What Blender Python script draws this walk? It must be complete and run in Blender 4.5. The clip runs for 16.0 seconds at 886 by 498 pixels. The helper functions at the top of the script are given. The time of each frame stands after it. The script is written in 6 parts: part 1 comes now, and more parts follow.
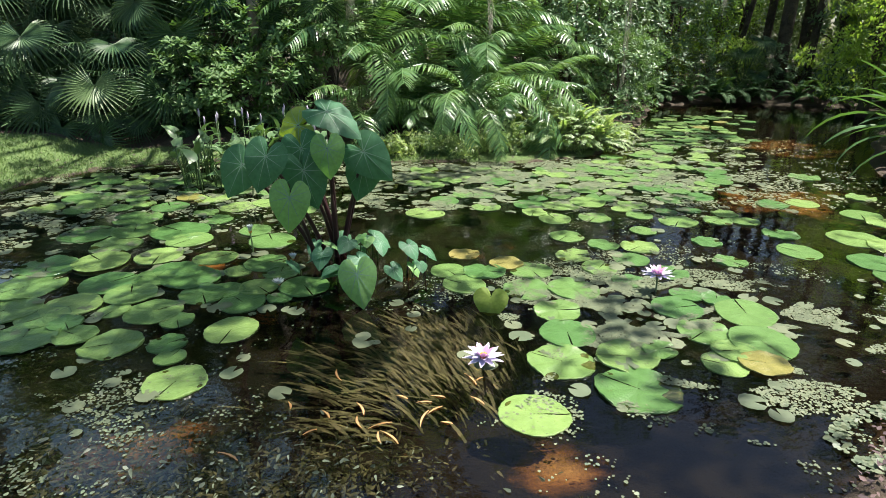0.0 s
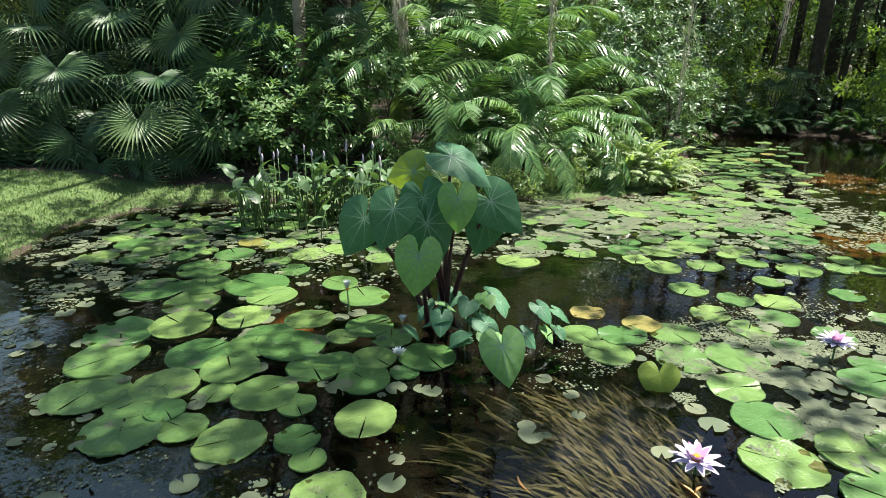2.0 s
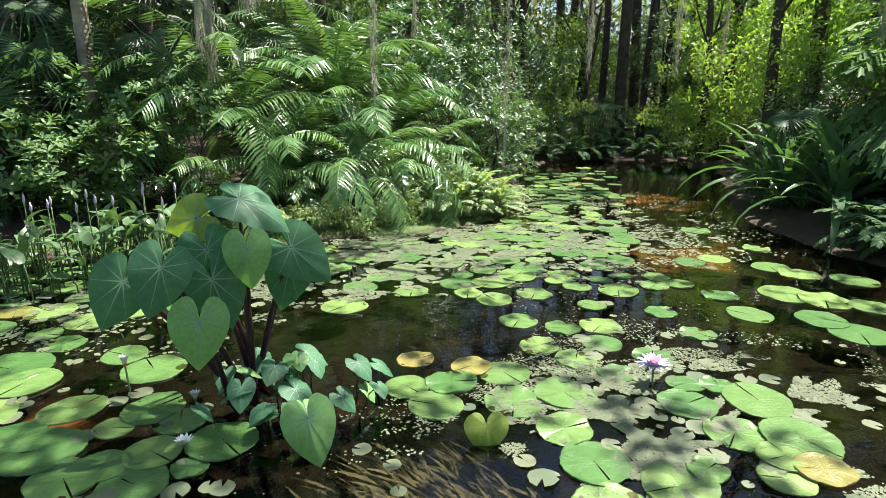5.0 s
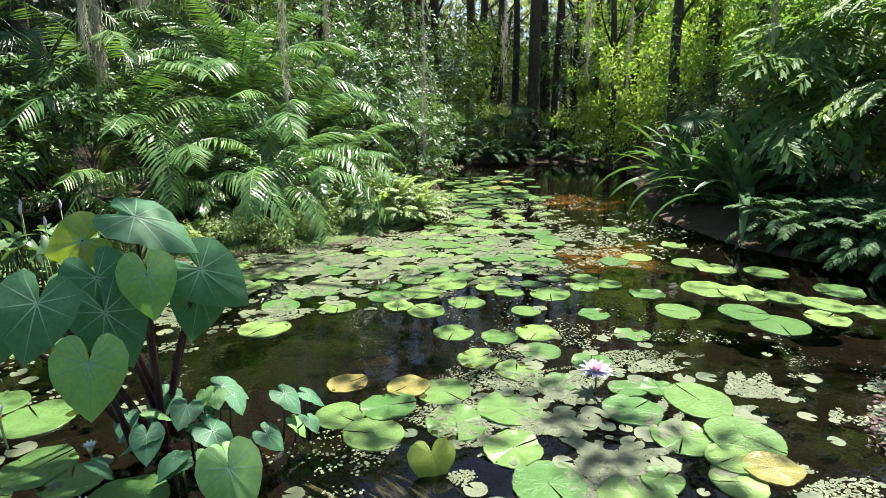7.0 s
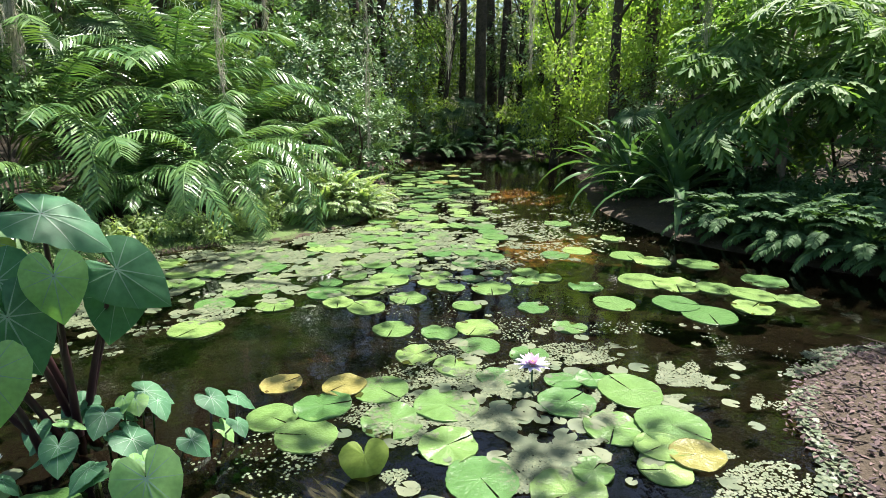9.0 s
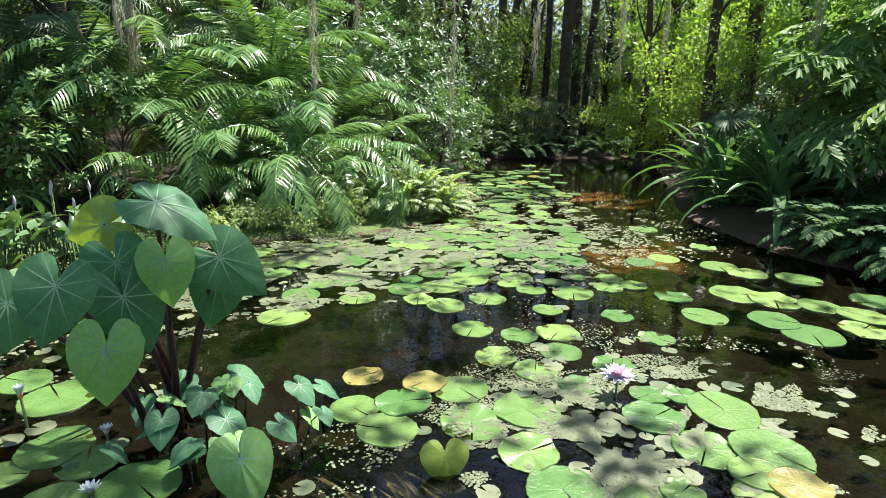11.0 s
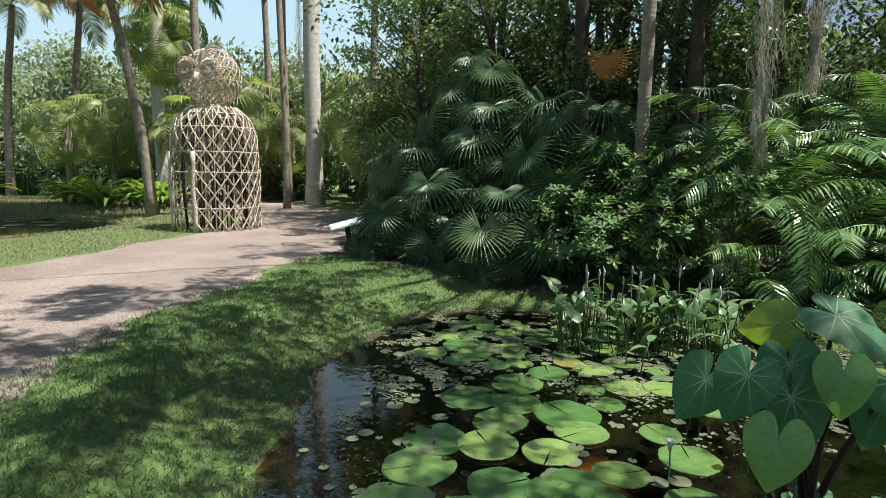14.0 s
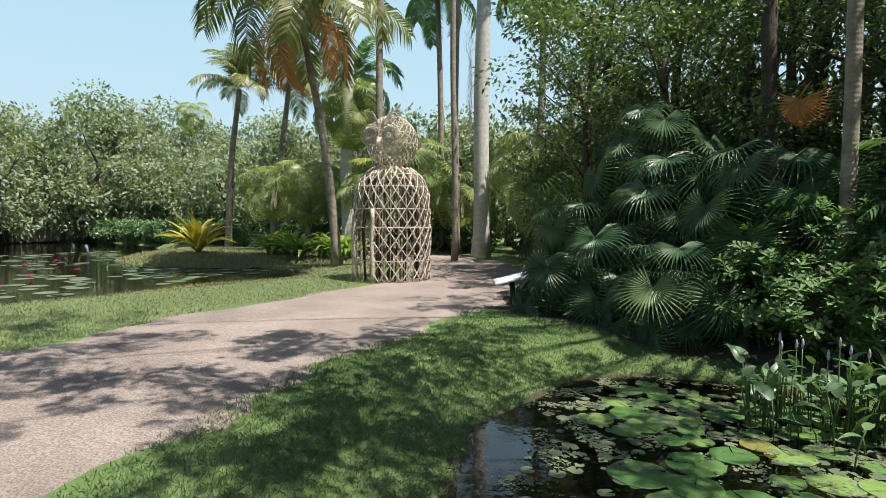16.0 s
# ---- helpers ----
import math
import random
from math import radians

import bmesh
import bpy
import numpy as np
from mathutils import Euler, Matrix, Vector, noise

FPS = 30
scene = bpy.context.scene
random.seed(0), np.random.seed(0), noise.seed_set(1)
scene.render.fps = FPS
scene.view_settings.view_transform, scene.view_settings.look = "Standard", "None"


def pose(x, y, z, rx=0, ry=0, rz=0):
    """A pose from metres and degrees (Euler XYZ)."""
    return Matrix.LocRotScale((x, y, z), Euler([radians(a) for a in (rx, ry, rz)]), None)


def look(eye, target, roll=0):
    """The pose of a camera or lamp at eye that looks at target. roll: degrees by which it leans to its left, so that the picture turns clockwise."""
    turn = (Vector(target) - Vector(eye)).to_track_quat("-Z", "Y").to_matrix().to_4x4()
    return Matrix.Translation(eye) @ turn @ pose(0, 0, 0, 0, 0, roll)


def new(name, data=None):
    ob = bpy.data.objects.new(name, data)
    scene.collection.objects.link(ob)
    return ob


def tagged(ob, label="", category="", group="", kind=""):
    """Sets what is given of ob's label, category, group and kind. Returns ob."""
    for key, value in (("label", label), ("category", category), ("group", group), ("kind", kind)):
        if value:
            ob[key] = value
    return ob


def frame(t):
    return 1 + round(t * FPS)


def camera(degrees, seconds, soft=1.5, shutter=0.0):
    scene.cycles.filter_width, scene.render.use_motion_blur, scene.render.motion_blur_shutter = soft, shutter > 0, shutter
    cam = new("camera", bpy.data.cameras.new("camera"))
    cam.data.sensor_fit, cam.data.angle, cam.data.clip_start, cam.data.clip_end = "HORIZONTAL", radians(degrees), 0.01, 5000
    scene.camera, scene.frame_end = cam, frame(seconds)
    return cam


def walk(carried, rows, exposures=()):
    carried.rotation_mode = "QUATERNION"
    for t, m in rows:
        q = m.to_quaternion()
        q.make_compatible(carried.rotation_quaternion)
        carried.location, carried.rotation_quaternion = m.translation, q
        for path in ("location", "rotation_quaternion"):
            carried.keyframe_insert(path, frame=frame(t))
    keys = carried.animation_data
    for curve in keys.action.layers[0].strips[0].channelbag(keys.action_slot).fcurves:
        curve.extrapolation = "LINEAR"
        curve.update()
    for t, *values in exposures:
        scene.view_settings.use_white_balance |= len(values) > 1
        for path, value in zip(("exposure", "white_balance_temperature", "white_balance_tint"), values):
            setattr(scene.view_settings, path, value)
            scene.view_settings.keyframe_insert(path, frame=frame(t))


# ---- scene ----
cam = camera(75.6, 16.0, soft=0.75)
PATH = [
    (0, (-0.054, 3.124, 1.624), (0.233, 4.976, 0.925), 0.5),
    (0.5, (-0.273, 3.322, 1.627), (0.046, 5.174, 0.942), 0.4),
    (1, (-0.445, 3.588, 1.604), (-0.112, 5.443, 0.935), 0.5),
    (1.5, (-0.641, 3.739, 1.623), (-0.327, 5.606, 0.98), 0.5),
    (2, (-0.845, 3.802, 1.653), (-0.536, 5.681, 1.04), 0.5),
    (2.5, (-0.893, 3.827, 1.663), (-0.559, 5.711, 1.081), 0.5),
    (3, (-0.852, 3.831, 1.669), (-0.448, 5.709, 1.113), 0.3),
    (3.5, (-0.776, 3.842, 1.671), (-0.278, 5.701, 1.128), 0.3),
    (4, (-0.645, 3.91, 1.65), (-0.049, 5.744, 1.12), 0.2),
    (4.5, (-0.508, 4.031, 1.621), (0.193, 5.832, 1.106), 0.3),
    (4.7, (-0.48, 4.063, 1.626), (0.258, 5.85, 1.116), 0.3),
    (6.8, (-0.45, 4.339, 1.612), (0.577, 5.986, 1.129), -0.2),
    (7, (-0.425, 4.348, 1.603), (0.616, 5.986, 1.118), -0.2),
    (7.5, (-0.407, 4.348, 1.601), (0.685, 5.951, 1.114), -0.2),
    (8, (-0.369, 4.34, 1.592), (0.775, 5.906, 1.106), 0.1),
    (8.2, (-0.36, 4.325, 1.606), (0.804, 5.876, 1.115), -0.1),
    (10.3, (-0.302, 4.359, 1.597), (0.87, 5.892, 1.07), 1.1),
    (10.5, (-0.315, 4.366, 1.598), (0.815, 5.931, 1.074), 1.2),
    (11, (-0.38, 4.393, 1.605), (0.586, 6.068, 1.093), 1.2),
    (11.5, (-0.493, 4.414, 1.603), (0.204, 6.224, 1.117), 1.6),
    (12, (-0.665, 4.319, 1.641), (-0.319, 6.23, 1.167), 1.7),
    (12.5, (-0.816, 4.168, 1.649), (-0.808, 6.117, 1.204), 1.5),
    (13, (-0.911, 4.105, 1.685), (-1.201, 6.044, 1.287), 1.4),
    (13.5, (-0.937, 4.102, 1.744), (-1.483, 5.996, 1.403), 1.1),
    (14, (-0.958, 4.116, 1.777), (-1.705, 5.95, 1.499), 0.8),
    (14.5, (-0.979, 4.129, 1.81), (-1.878, 5.902, 1.591), 0.7),
    (15, (-0.965, 4.124, 1.818), (-1.977, 5.841, 1.655), 0.6),
    (15.5, (-0.963, 4.111, 1.827), (-2.076, 5.768, 1.704), 0.6),
    (16, (-0.96, 4.112, 1.833), (-2.207, 5.673, 1.73), 0.4),
]
walk(cam, [(t, look(eye, target, roll)) for t, eye, target, roll in PATH],
     exposures=[(0.0, 1.36), (6.0, 1.6), (11.5, 1.62), (12.5, 1.35), (13.5, 1.02), (15.0, 0.82), (16.0, 0.85)])


# ---- light ----
SUN_TO = Vector((0.37, 0.05, 0.925)).normalized()
world = bpy.data.worlds.new("world")
scene.world = world
world.use_nodes = True
wn = world.node_tree
sky = wn.nodes.new("ShaderNodeTexSky")
sky.sky_type = "NISHITA"
sky.sun_disc = False
sky.ozone_density, sky.dust_density, sky.air_density = 1.0, 1.2, 1.0
sky.sun_elevation = math.asin(SUN_TO.z)
sky.sun_rotation = math.atan2(SUN_TO.x, SUN_TO.y)
wn.links.new(sky.outputs[0], wn.nodes["Background"].inputs[0])
wn.nodes["Background"].inputs[1].default_value = 0.056
sun_data = bpy.data.lights.new("sun", "SUN")
sun_data.energy, sun_data.angle, sun_data.color = 5.0, radians(0.6), (1.0, 0.95, 0.86)
sun = new("sun", sun_data)
sun.matrix_world = look(SUN_TO * 60, (0, 0, 0))


# ---- materials ----
def nodes_of(name):
    m = bpy.data.materials.new(name)
    m.use_nodes = True
    t = m.node_tree
    return m, t, t.nodes["Principled BSDF"], t.nodes["Material Output"]


def node(t, kind, **inputs):
    n = t.nodes.new("ShaderNode" + kind)
    for k, v in inputs.items():
        n.inputs[k].default_value = v
    return n


def ramp(t, fac, stops):
    r = t.nodes.new("ShaderNodeValToRGB")
    el = r.color_ramp.elements
    while len(el) < len(stops):
        el.new(0.5)
    for e, (p, c) in zip(el, stops):
        e.position, e.color = p, (*c, 1)
    t.links.new(fac, r.inputs[0])
    return r.outputs[0]


def mixed(t, fac, a, b, mode="MIX"):
    n = t.nodes.new("ShaderNodeMix")
    n.data_type, n.blend_type = "RGBA", mode
    for sock, v in ((n.inputs[0], fac), (n.inputs[6], a), (n.inputs[7], b)):
        if hasattr(v, "is_linked"):
            t.links.new(v, sock)
        elif isinstance(v, tuple):
            sock.default_value = (*v, 1)
        else:
            sock.default_value = v
    return n.outputs[2]


def math_node(t, op, a, b=0.0):
    n = t.nodes.new("ShaderNodeMath")
    n.operation = op
    for sock, v in ((n.inputs[0], a), (n.inputs[1], b)):
        if hasattr(v, "is_linked"):
            t.links.new(v, sock)
        else:
            sock.default_value = v
    return n.outputs[0]


def bump(t, bsdf, height, strength, distance=0.01):
    b = node(t, "Bump", Strength=strength, Distance=distance)
    t.links.new(height, b.inputs["Height"])
    t.links.new(b.outputs[0], bsdf.inputs["Normal"])


def noise_tex(t, scale, detail=4.0, rough=0.55, space="Object"):
    c = t.nodes.new("ShaderNodeTexCoord") if space != "World" else t.nodes.new("ShaderNodeNewGeometry")
    n = node(t, "TexNoise", Scale=scale, Detail=detail, Roughness=rough)
    t.links.new(c.outputs["Position" if space == "World" else space], n.inputs["Vector"])
    return n.outputs[0]


def leaf_material(name, dark, light, rough=0.42, through_light=0.35, glow=None, spec=0.5):
    """A leaf: colour varied leaf by leaf and plant by plant, a share of light passing through the blade."""
    dark, light = [(c[0] * 1.15, c[1], c[2] * 1.65 + 0.006) for c in (dark, light)]
    m, t, p, out = nodes_of(name)
    geo = t.nodes.new("ShaderNodeNewGeometry")
    info = t.nodes.new("ShaderNodeObjectInfo")
    mix_rand = math_node(t, "ADD", math_node(t, "MULTIPLY", geo.outputs["Random Per Island"], 0.6),
                         math_node(t, "MULTIPLY", info.outputs["Random"], 0.4))
    col = ramp(t, mix_rand, [(0.1, dark), (0.9, light)])
    col = mixed(t, 0.5, col, ramp(t, noise_tex(t, 9.0), [(0.3, (0.55, 0.55, 0.55)), (0.7, (1.0, 1.0, 1.0))]), "MULTIPLY")
    t.links.new(col, p.inputs["Base Color"])
    p.inputs["Roughness"].default_value = rough
    p.inputs["Specular IOR Level"].default_value = spec
    bump(t, p, noise_tex(t, 60.0, 2.0), 0.25, 0.004)
    tr = t.nodes.new("ShaderNodeBsdfTranslucent")
    t.links.new(mixed(t, 1.0, col, glow or (1.4, 1.5, 0.55), "MULTIPLY"), tr.inputs[0])
    mx = t.nodes.new("ShaderNodeMixShader")
    mx.inputs[0].default_value = through_light
    t.links.new(p.outputs[0], mx.inputs[1])
    t.links.new(tr.outputs[0], mx.inputs[2])
    t.links.new(mx.outputs[0], out.inputs[0])
    return m


def rough_material(name, stops, scale, rough=0.85, strength=0.5, distance=0.02, fine=None, space="Object"):
    m, t, p, out = nodes_of(name)
    n = noise_tex(t, scale, 6.0, 0.6, space)
    col = ramp(t, n, stops)
    fine_n = noise_tex(t, fine or scale * 9, 3.0, 0.6, space)
    col = mixed(t, 0.85, col, ramp(t, fine_n, [(0.38, (0.42, 0.42, 0.42)), (0.62, (1.0, 1.0, 1.0))]), "MULTIPLY")
    t.links.new(col, p.inputs["Base Color"])
    p.inputs["Roughness"].default_value = rough
    bump(t, p, fine_n, strength, distance)
    return m


def ringed_bark(name, stops, rings, depth=0.35):
    """Palm bark: noise colour with close rings up the trunk."""
    m, t, p, out = nodes_of(name)
    c = t.nodes.new("ShaderNodeTexCoord")
    w = node(t, "TexWave", Scale=rings, Distortion=0.7, Detail=2.0)
    w.bands_direction = "Z"
    t.links.new(c.outputs["Object"], w.inputs["Vector"])
    n = noise_tex(t, 7.0, 6.0)
    col = mixed(t, depth, ramp(t, n, stops), ramp(t, w.outputs["Color"], [(0.0, (0.5, 0.5, 0.5)), (0.5, (1, 1, 1))]), "MULTIPLY")
    t.links.new(col, p.inputs["Base Color"])
    p.inputs["Roughness"].default_value = 0.9
    bump(t, p, math_node(t, "ADD", math_node(t, "MULTIPLY", w.outputs["Fac"], depth * 2), noise_tex(t, 30.0)), 0.5, 0.015)
    return m


def pad_material(name, dark, light):
    """Lily pad: waxy green with pale veins that run out from the stalk, and browned spots."""
    m, t, p, out = nodes_of(name)
    c = t.nodes.new("ShaderNodeTexCoord")
    info = t.nodes.new("ShaderNodeObjectInfo")
    sep = t.nodes.new("ShaderNodeSeparateXYZ")
    t.links.new(c.outputs["Object"], sep.inputs[0])
    ang = math_node(t, "ARCTAN2", sep.outputs[1], sep.outputs[0])
    fr = math_node(t, "ABSOLUTE", math_node(t, "SINE", math_node(t, "MULTIPLY", ang, 8.5)))
    vein = math_node(t, "GREATER_THAN", 0.07, fr)
    col = ramp(t, info.outputs["Random"], [(0.1, dark), (0.9, light)])
    col = mixed(t, 0.6, col, ramp(t, noise_tex(t, 2.2, 5.0), [(0.3, (0.5, 0.55, 0.42)), (0.65, (1.0, 1.0, 1.0))]), "MULTIPLY")
    col = mixed(t, math_node(t, "MULTIPLY", vein, 0.05), col, (0.34, 0.45, 0.16))
    spots = ramp(t, noise_tex(t, 11.0, 2.0, 0.4), [(0.70, (0, 0, 0)), (0.74, (1, 1, 1))])
    col = mixed(t, math_node(t, "MULTIPLY", spots, 0.6), col, (0.10, 0.07, 0.02))
    t.links.new(col, p.inputs["Base Color"])
    p.inputs["Roughness"].default_value = 0.3
    bump(t, p, math_node(t, "ADD", noise_tex(t, 9.0), math_node(t, "MULTIPLY", fr, 0.15)), 0.3, 0.02)
    tr = t.nodes.new("ShaderNodeBsdfTranslucent")
    t.links.new(col, tr.inputs[0])
    mx = t.nodes.new("ShaderNodeMixShader")
    mx.inputs[0].default_value = 0.12
    t.links.new(p.outputs[0], mx.inputs[1])
    t.links.new(tr.outputs[0], mx.inputs[2])
    t.links.new(mx.outputs[0], out.inputs[0])
    return m


def plain(name, colour, rough=0.5, metal=0.0):
    m, t, p, out = nodes_of(name)
    col = mixed(t, 0.4, colour, ramp(t, noise_tex(t, 14.0), [(0.3, (0.6, 0.6, 0.6)), (0.7, (1, 1, 1))]), "MULTIPLY")
    t.links.new(col, p.inputs["Base Color"])
    p.inputs["Roughness"].default_value, p.inputs["Metallic"].default_value = rough, metal
    return m


FAN = leaf_material("fan_palm_leaf", (0.025, 0.075, 0.017), (0.075, 0.155, 0.034), 0.42, 0.16, spec=0.32)
FAN_PALE = leaf_material("pale_fan_leaf", (0.12, 0.22, 0.05), (0.16, 0.27, 0.07), 0.45, 0.3)
FAN_LIGHT = leaf_material("sabal_leaf", (0.17, 0.27, 0.06), (0.36, 0.44, 0.13), 0.42, 0.4)
FAN_DEAD = leaf_material("dry_palm_leaf", (0.5, 0.32, 0.07), (0.66, 0.47, 0.15), 0.7, 0.4, (1.3, 0.9, 0.4))
CYCAD = leaf_material("cycad_leaf", (0.05, 0.15, 0.03), (0.18, 0.34, 0.065), 0.3, 0.22, spec=0.6)
COCO = leaf_material("coconut_leaf", (0.11, 0.17, 0.03), (0.24, 0.28, 0.06), 0.4, 0.35)
SHRUB = leaf_material("shrub_leaf", (0.05, 0.135, 0.034), (0.155, 0.28, 0.075), 0.38, 0.22)
FISH_LEAF = leaf_material("fishtail_leaf", (0.07, 0.17, 0.035), (0.18, 0.32, 0.07), 0.55, 0.42, spec=0.3)
# darker fern green: the shade of the right bank is put into the colour
SHADED_FERN = leaf_material("shade_tinted_fern_leaf", (0.04, 0.11, 0.025), (0.10, 0.2, 0.05), 0.6, 0.3, spec=0.2)
WHORL = leaf_material("whorled_shrub_leaf", (0.06, 0.16, 0.035), (0.17, 0.31, 0.07), 0.5, 0.28, spec=0.3)
OAK = leaf_material("oak_leaf", (0.05, 0.11, 0.025), (0.15, 0.24, 0.06), 0.42, 0.28)
# paler than the oak leaf: sun on the distant trees is in the colour
FAR_SUNLIT = leaf_material("sun_tinted_far_leaf", (0.13, 0.21, 0.08), (0.29, 0.37, 0.16), 0.6, 0.35)
# yellow sunlight behind the channel is put into this bright leaf green
SUNLIT_LIME = leaf_material("sun_tinted_leaf", (0.12, 0.26, 0.03), (0.28, 0.44, 0.07), 0.45, 0.55)
# paler fern green with the sun on the left bank in its colour
SUNLIT_FERN = leaf_material("sun_tinted_fern_leaf", (0.17, 0.30, 0.08), (0.38, 0.52, 0.18), 0.45, 0.45)
# strap leaf lightened: the border's sunlight is part of this colour
STRAP_SUNLIT = leaf_material("sun_tinted_strap_leaf", (0.13, 0.25, 0.03), (0.27, 0.42, 0.06), 0.38, 0.35)
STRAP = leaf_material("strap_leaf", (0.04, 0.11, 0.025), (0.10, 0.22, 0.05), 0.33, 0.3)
GOLD = leaf_material("yellow_strap_leaf", (0.26, 0.32, 0.03), (0.5, 0.46, 0.05), 0.42, 0.4, (1.2, 1.2, 0.5))
# one leaf in two colours: shade is in the blue, sunlight in the light
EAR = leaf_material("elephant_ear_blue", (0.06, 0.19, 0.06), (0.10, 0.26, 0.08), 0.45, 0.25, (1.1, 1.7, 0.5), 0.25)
EAR_SUNLIT = leaf_material("elephant_ear_sun_tinted", (0.19, 0.43, 0.09), (0.25, 0.50, 0.11), 0.45, 0.38, (1.2, 1.5, 0.5))
EAR_YELLOW = leaf_material("elephant_ear_yellow", (0.22, 0.36, 0.04), (0.26, 0.40, 0.05), 0.5, 0.45, (1.2, 1.3, 0.4))
VEIN = plain("pale_vein", (0.22, 0.38, 0.24), 0.5)
STALK = plain("purple_stalk", (0.05, 0.02, 0.025), 0.4)
STEM = plain("green_stem", (0.06, 0.115, 0.03), 0.5)
# dryish grass, brightened beyond the lawn blades by sunlight put into the colour
SUNLIT_VERGE = leaf_material("sun_tinted_verge_grass", (0.15, 0.19, 0.06), (0.30, 0.32, 0.13), 0.6, 0.35)
GRASS = leaf_material("grass_blade", (0.045, 0.12, 0.022), (0.14, 0.24, 0.055), 0.45, 0.4)
DUCKWEED = leaf_material("floating_weed", (0.075, 0.125, 0.04), (0.18, 0.23, 0.08), 0.5, 0.15)
EEL = leaf_material("eelgrass", (0.015, 0.03, 0.012), (0.21, 0.28, 0.11), 0.5, 0.3, (1.0, 1.1, 0.6))
PAD = pad_material("lily_pad", (0.082, 0.185, 0.055), (0.215, 0.325, 0.10))
PAD_OLD = pad_material("old_lily_pad", (0.22, 0.21, 0.06), (0.32, 0.27, 0.09))
PETAL = plain("lilac_petal", (0.74, 0.66, 0.86), 0.45)
INNER_PETAL = plain("pink_inner_petal", (0.72, 0.36, 0.58), 0.45)
WHITE_PETAL = plain("white_petal", (0.78, 0.82, 0.80), 0.45)
STAMEN = plain("orange_stamen", (0.80, 0.35, 0.04), 0.5)
PINK = plain("pink_petal", (0.7, 0.05, 0.25), 0.5)
SPIKE = plain("lilac_flower_spike", (0.5, 0.42, 0.55), 0.7)
BARK = rough_material("dark_bark", [(0.3, (0.05, 0.038, 0.03)), (0.7, (0.14, 0.11, 0.085))], 5.0, 0.95, 0.8)
PALM_BARK = ringed_bark("palm_bark", [(0.3, (0.17, 0.14, 0.11)), (0.7, (0.36, 0.31, 0.25))], 5.0, 0.14)
ROYAL_BARK = ringed_bark("royal_palm_bark", [(0.3, (0.42, 0.40, 0.37)), (0.7, (0.62, 0.60, 0.56))], 1.3, 0.1)
MOSS = leaf_material("spanish_moss", (0.28, 0.31, 0.16), (0.5, 0.53, 0.28), 0.9, 0.3, (1.0, 1.0, 0.9))
BAMBOO = rough_material("dry_bamboo", [(0.3, (0.46, 0.37, 0.29)), (0.7, (0.76, 0.68, 0.57))], 3.0, 0.7, 0.3, 0.004)
PATH_MAT = rough_material("gravel_path", [(0.3, (0.25, 0.2, 0.175)), (0.7, (0.42, 0.345, 0.305))], 0.8, 0.95, 0.9, 0.03, 55.0, "World")
LITTER = leaf_material("fallen_leaf", (0.035, 0.026, 0.016), (0.17, 0.125, 0.07), 0.8, 0.1, (1.0, 1.0, 1.0))
BOARD = plain("weathered_white_board", (0.62, 0.66, 0.68), 0.4)
POST = plain("dark_post", (0.03, 0.025, 0.022), 0.7)


def ground_material():
    m, t, p, out = nodes_of("ground_soil_and_lawn")
    at = t.nodes.new("ShaderNodeAttribute")
    at.attribute_name = "zone"
    sep = t.nodes.new("ShaderNodeSeparateColor")
    t.links.new(at.outputs["Color"], sep.inputs[0])
    big, fine = noise_tex(t, 0.9, 5.0, 0.6, "World"), noise_tex(t, 38.0, 3.0, 0.6, "World")
    lawn = mixed(t, fine, ramp(t, big, [(0.3, (0.045, 0.10, 0.022)), (0.7, (0.095, 0.165, 0.042))]), (0.11, 0.15, 0.05))
    soil = mixed(t, fine, ramp(t, noise_tex(t, 7.0, 5.0, 0.6, "World"), [(0.3, (0.05, 0.035, 0.022)), (0.7, (0.11, 0.08, 0.055))]), (0.03, 0.022, 0.015))
    sand = math_node(t, "ADD", noise_tex(t, 1.4, 5.0, 0.6, "World"), math_node(t, "MULTIPLY", sep.outputs[2], 0.42))
    bed = ramp(t, sand, [(0.67, (0.006, 0.005, 0.003)), (0.80, (0.30, 0.14, 0.035)), (0.92, (0.55, 0.33, 0.12))])
    bed = mixed(t, 0.7, bed, ramp(t, noise_tex(t, 6.0, 6.0, 0.65, "World"), [(0.35, (0.12, 0.1, 0.08)), (0.65, (1, 1, 1))]), "MULTIPLY")
    wob = math_node(t, "MULTIPLY", math_node(t, "SUBTRACT", noise_tex(t, 3.0, 4.0, 0.6, "World"), 0.5), 0.7)
    lit = ramp(t, math_node(t, "ADD", sep.outputs[0], wob), [(0.42, (0, 0, 0)), (0.58, (1, 1, 1))])
    wet = ramp(t, sep.outputs[1], [(0.4, (0, 0, 0)), (0.6, (1, 1, 1))])
    t.links.new(mixed(t, wet, mixed(t, lit, lawn, soil), bed), p.inputs["Base Color"])
    p.inputs["Roughness"].default_value = 0.95
    bump(t, p, math_node(t, "ADD", fine, noise_tex(t, 9.0, 4.0, 0.6, "World")), 0.7, 0.03)
    return m


def water_material():
    m, t, p, out = nodes_of("pond_water")
    p.inputs["Base Color"].default_value = (0.085, 0.055, 0.022, 1)
    p.inputs["Transmission Weight"].default_value = 1.0
    p.inputs["IOR"].default_value = 1.45
    p.inputs["Specular IOR Level"].default_value = 1.0
    p.inputs["Roughness"].default_value = 0.015
    h = math_node(t, "ADD", noise_tex(t, 5.0, 2.0, 0.5, "World"), math_node(t, "MULTIPLY", noise_tex(t, 26.0, 2.0, 0.5, "World"), 0.18))
    bump(t, p, h, 0.09, 0.03)
    return m


GROUND_MAT, WATER = ground_material(), water_material()


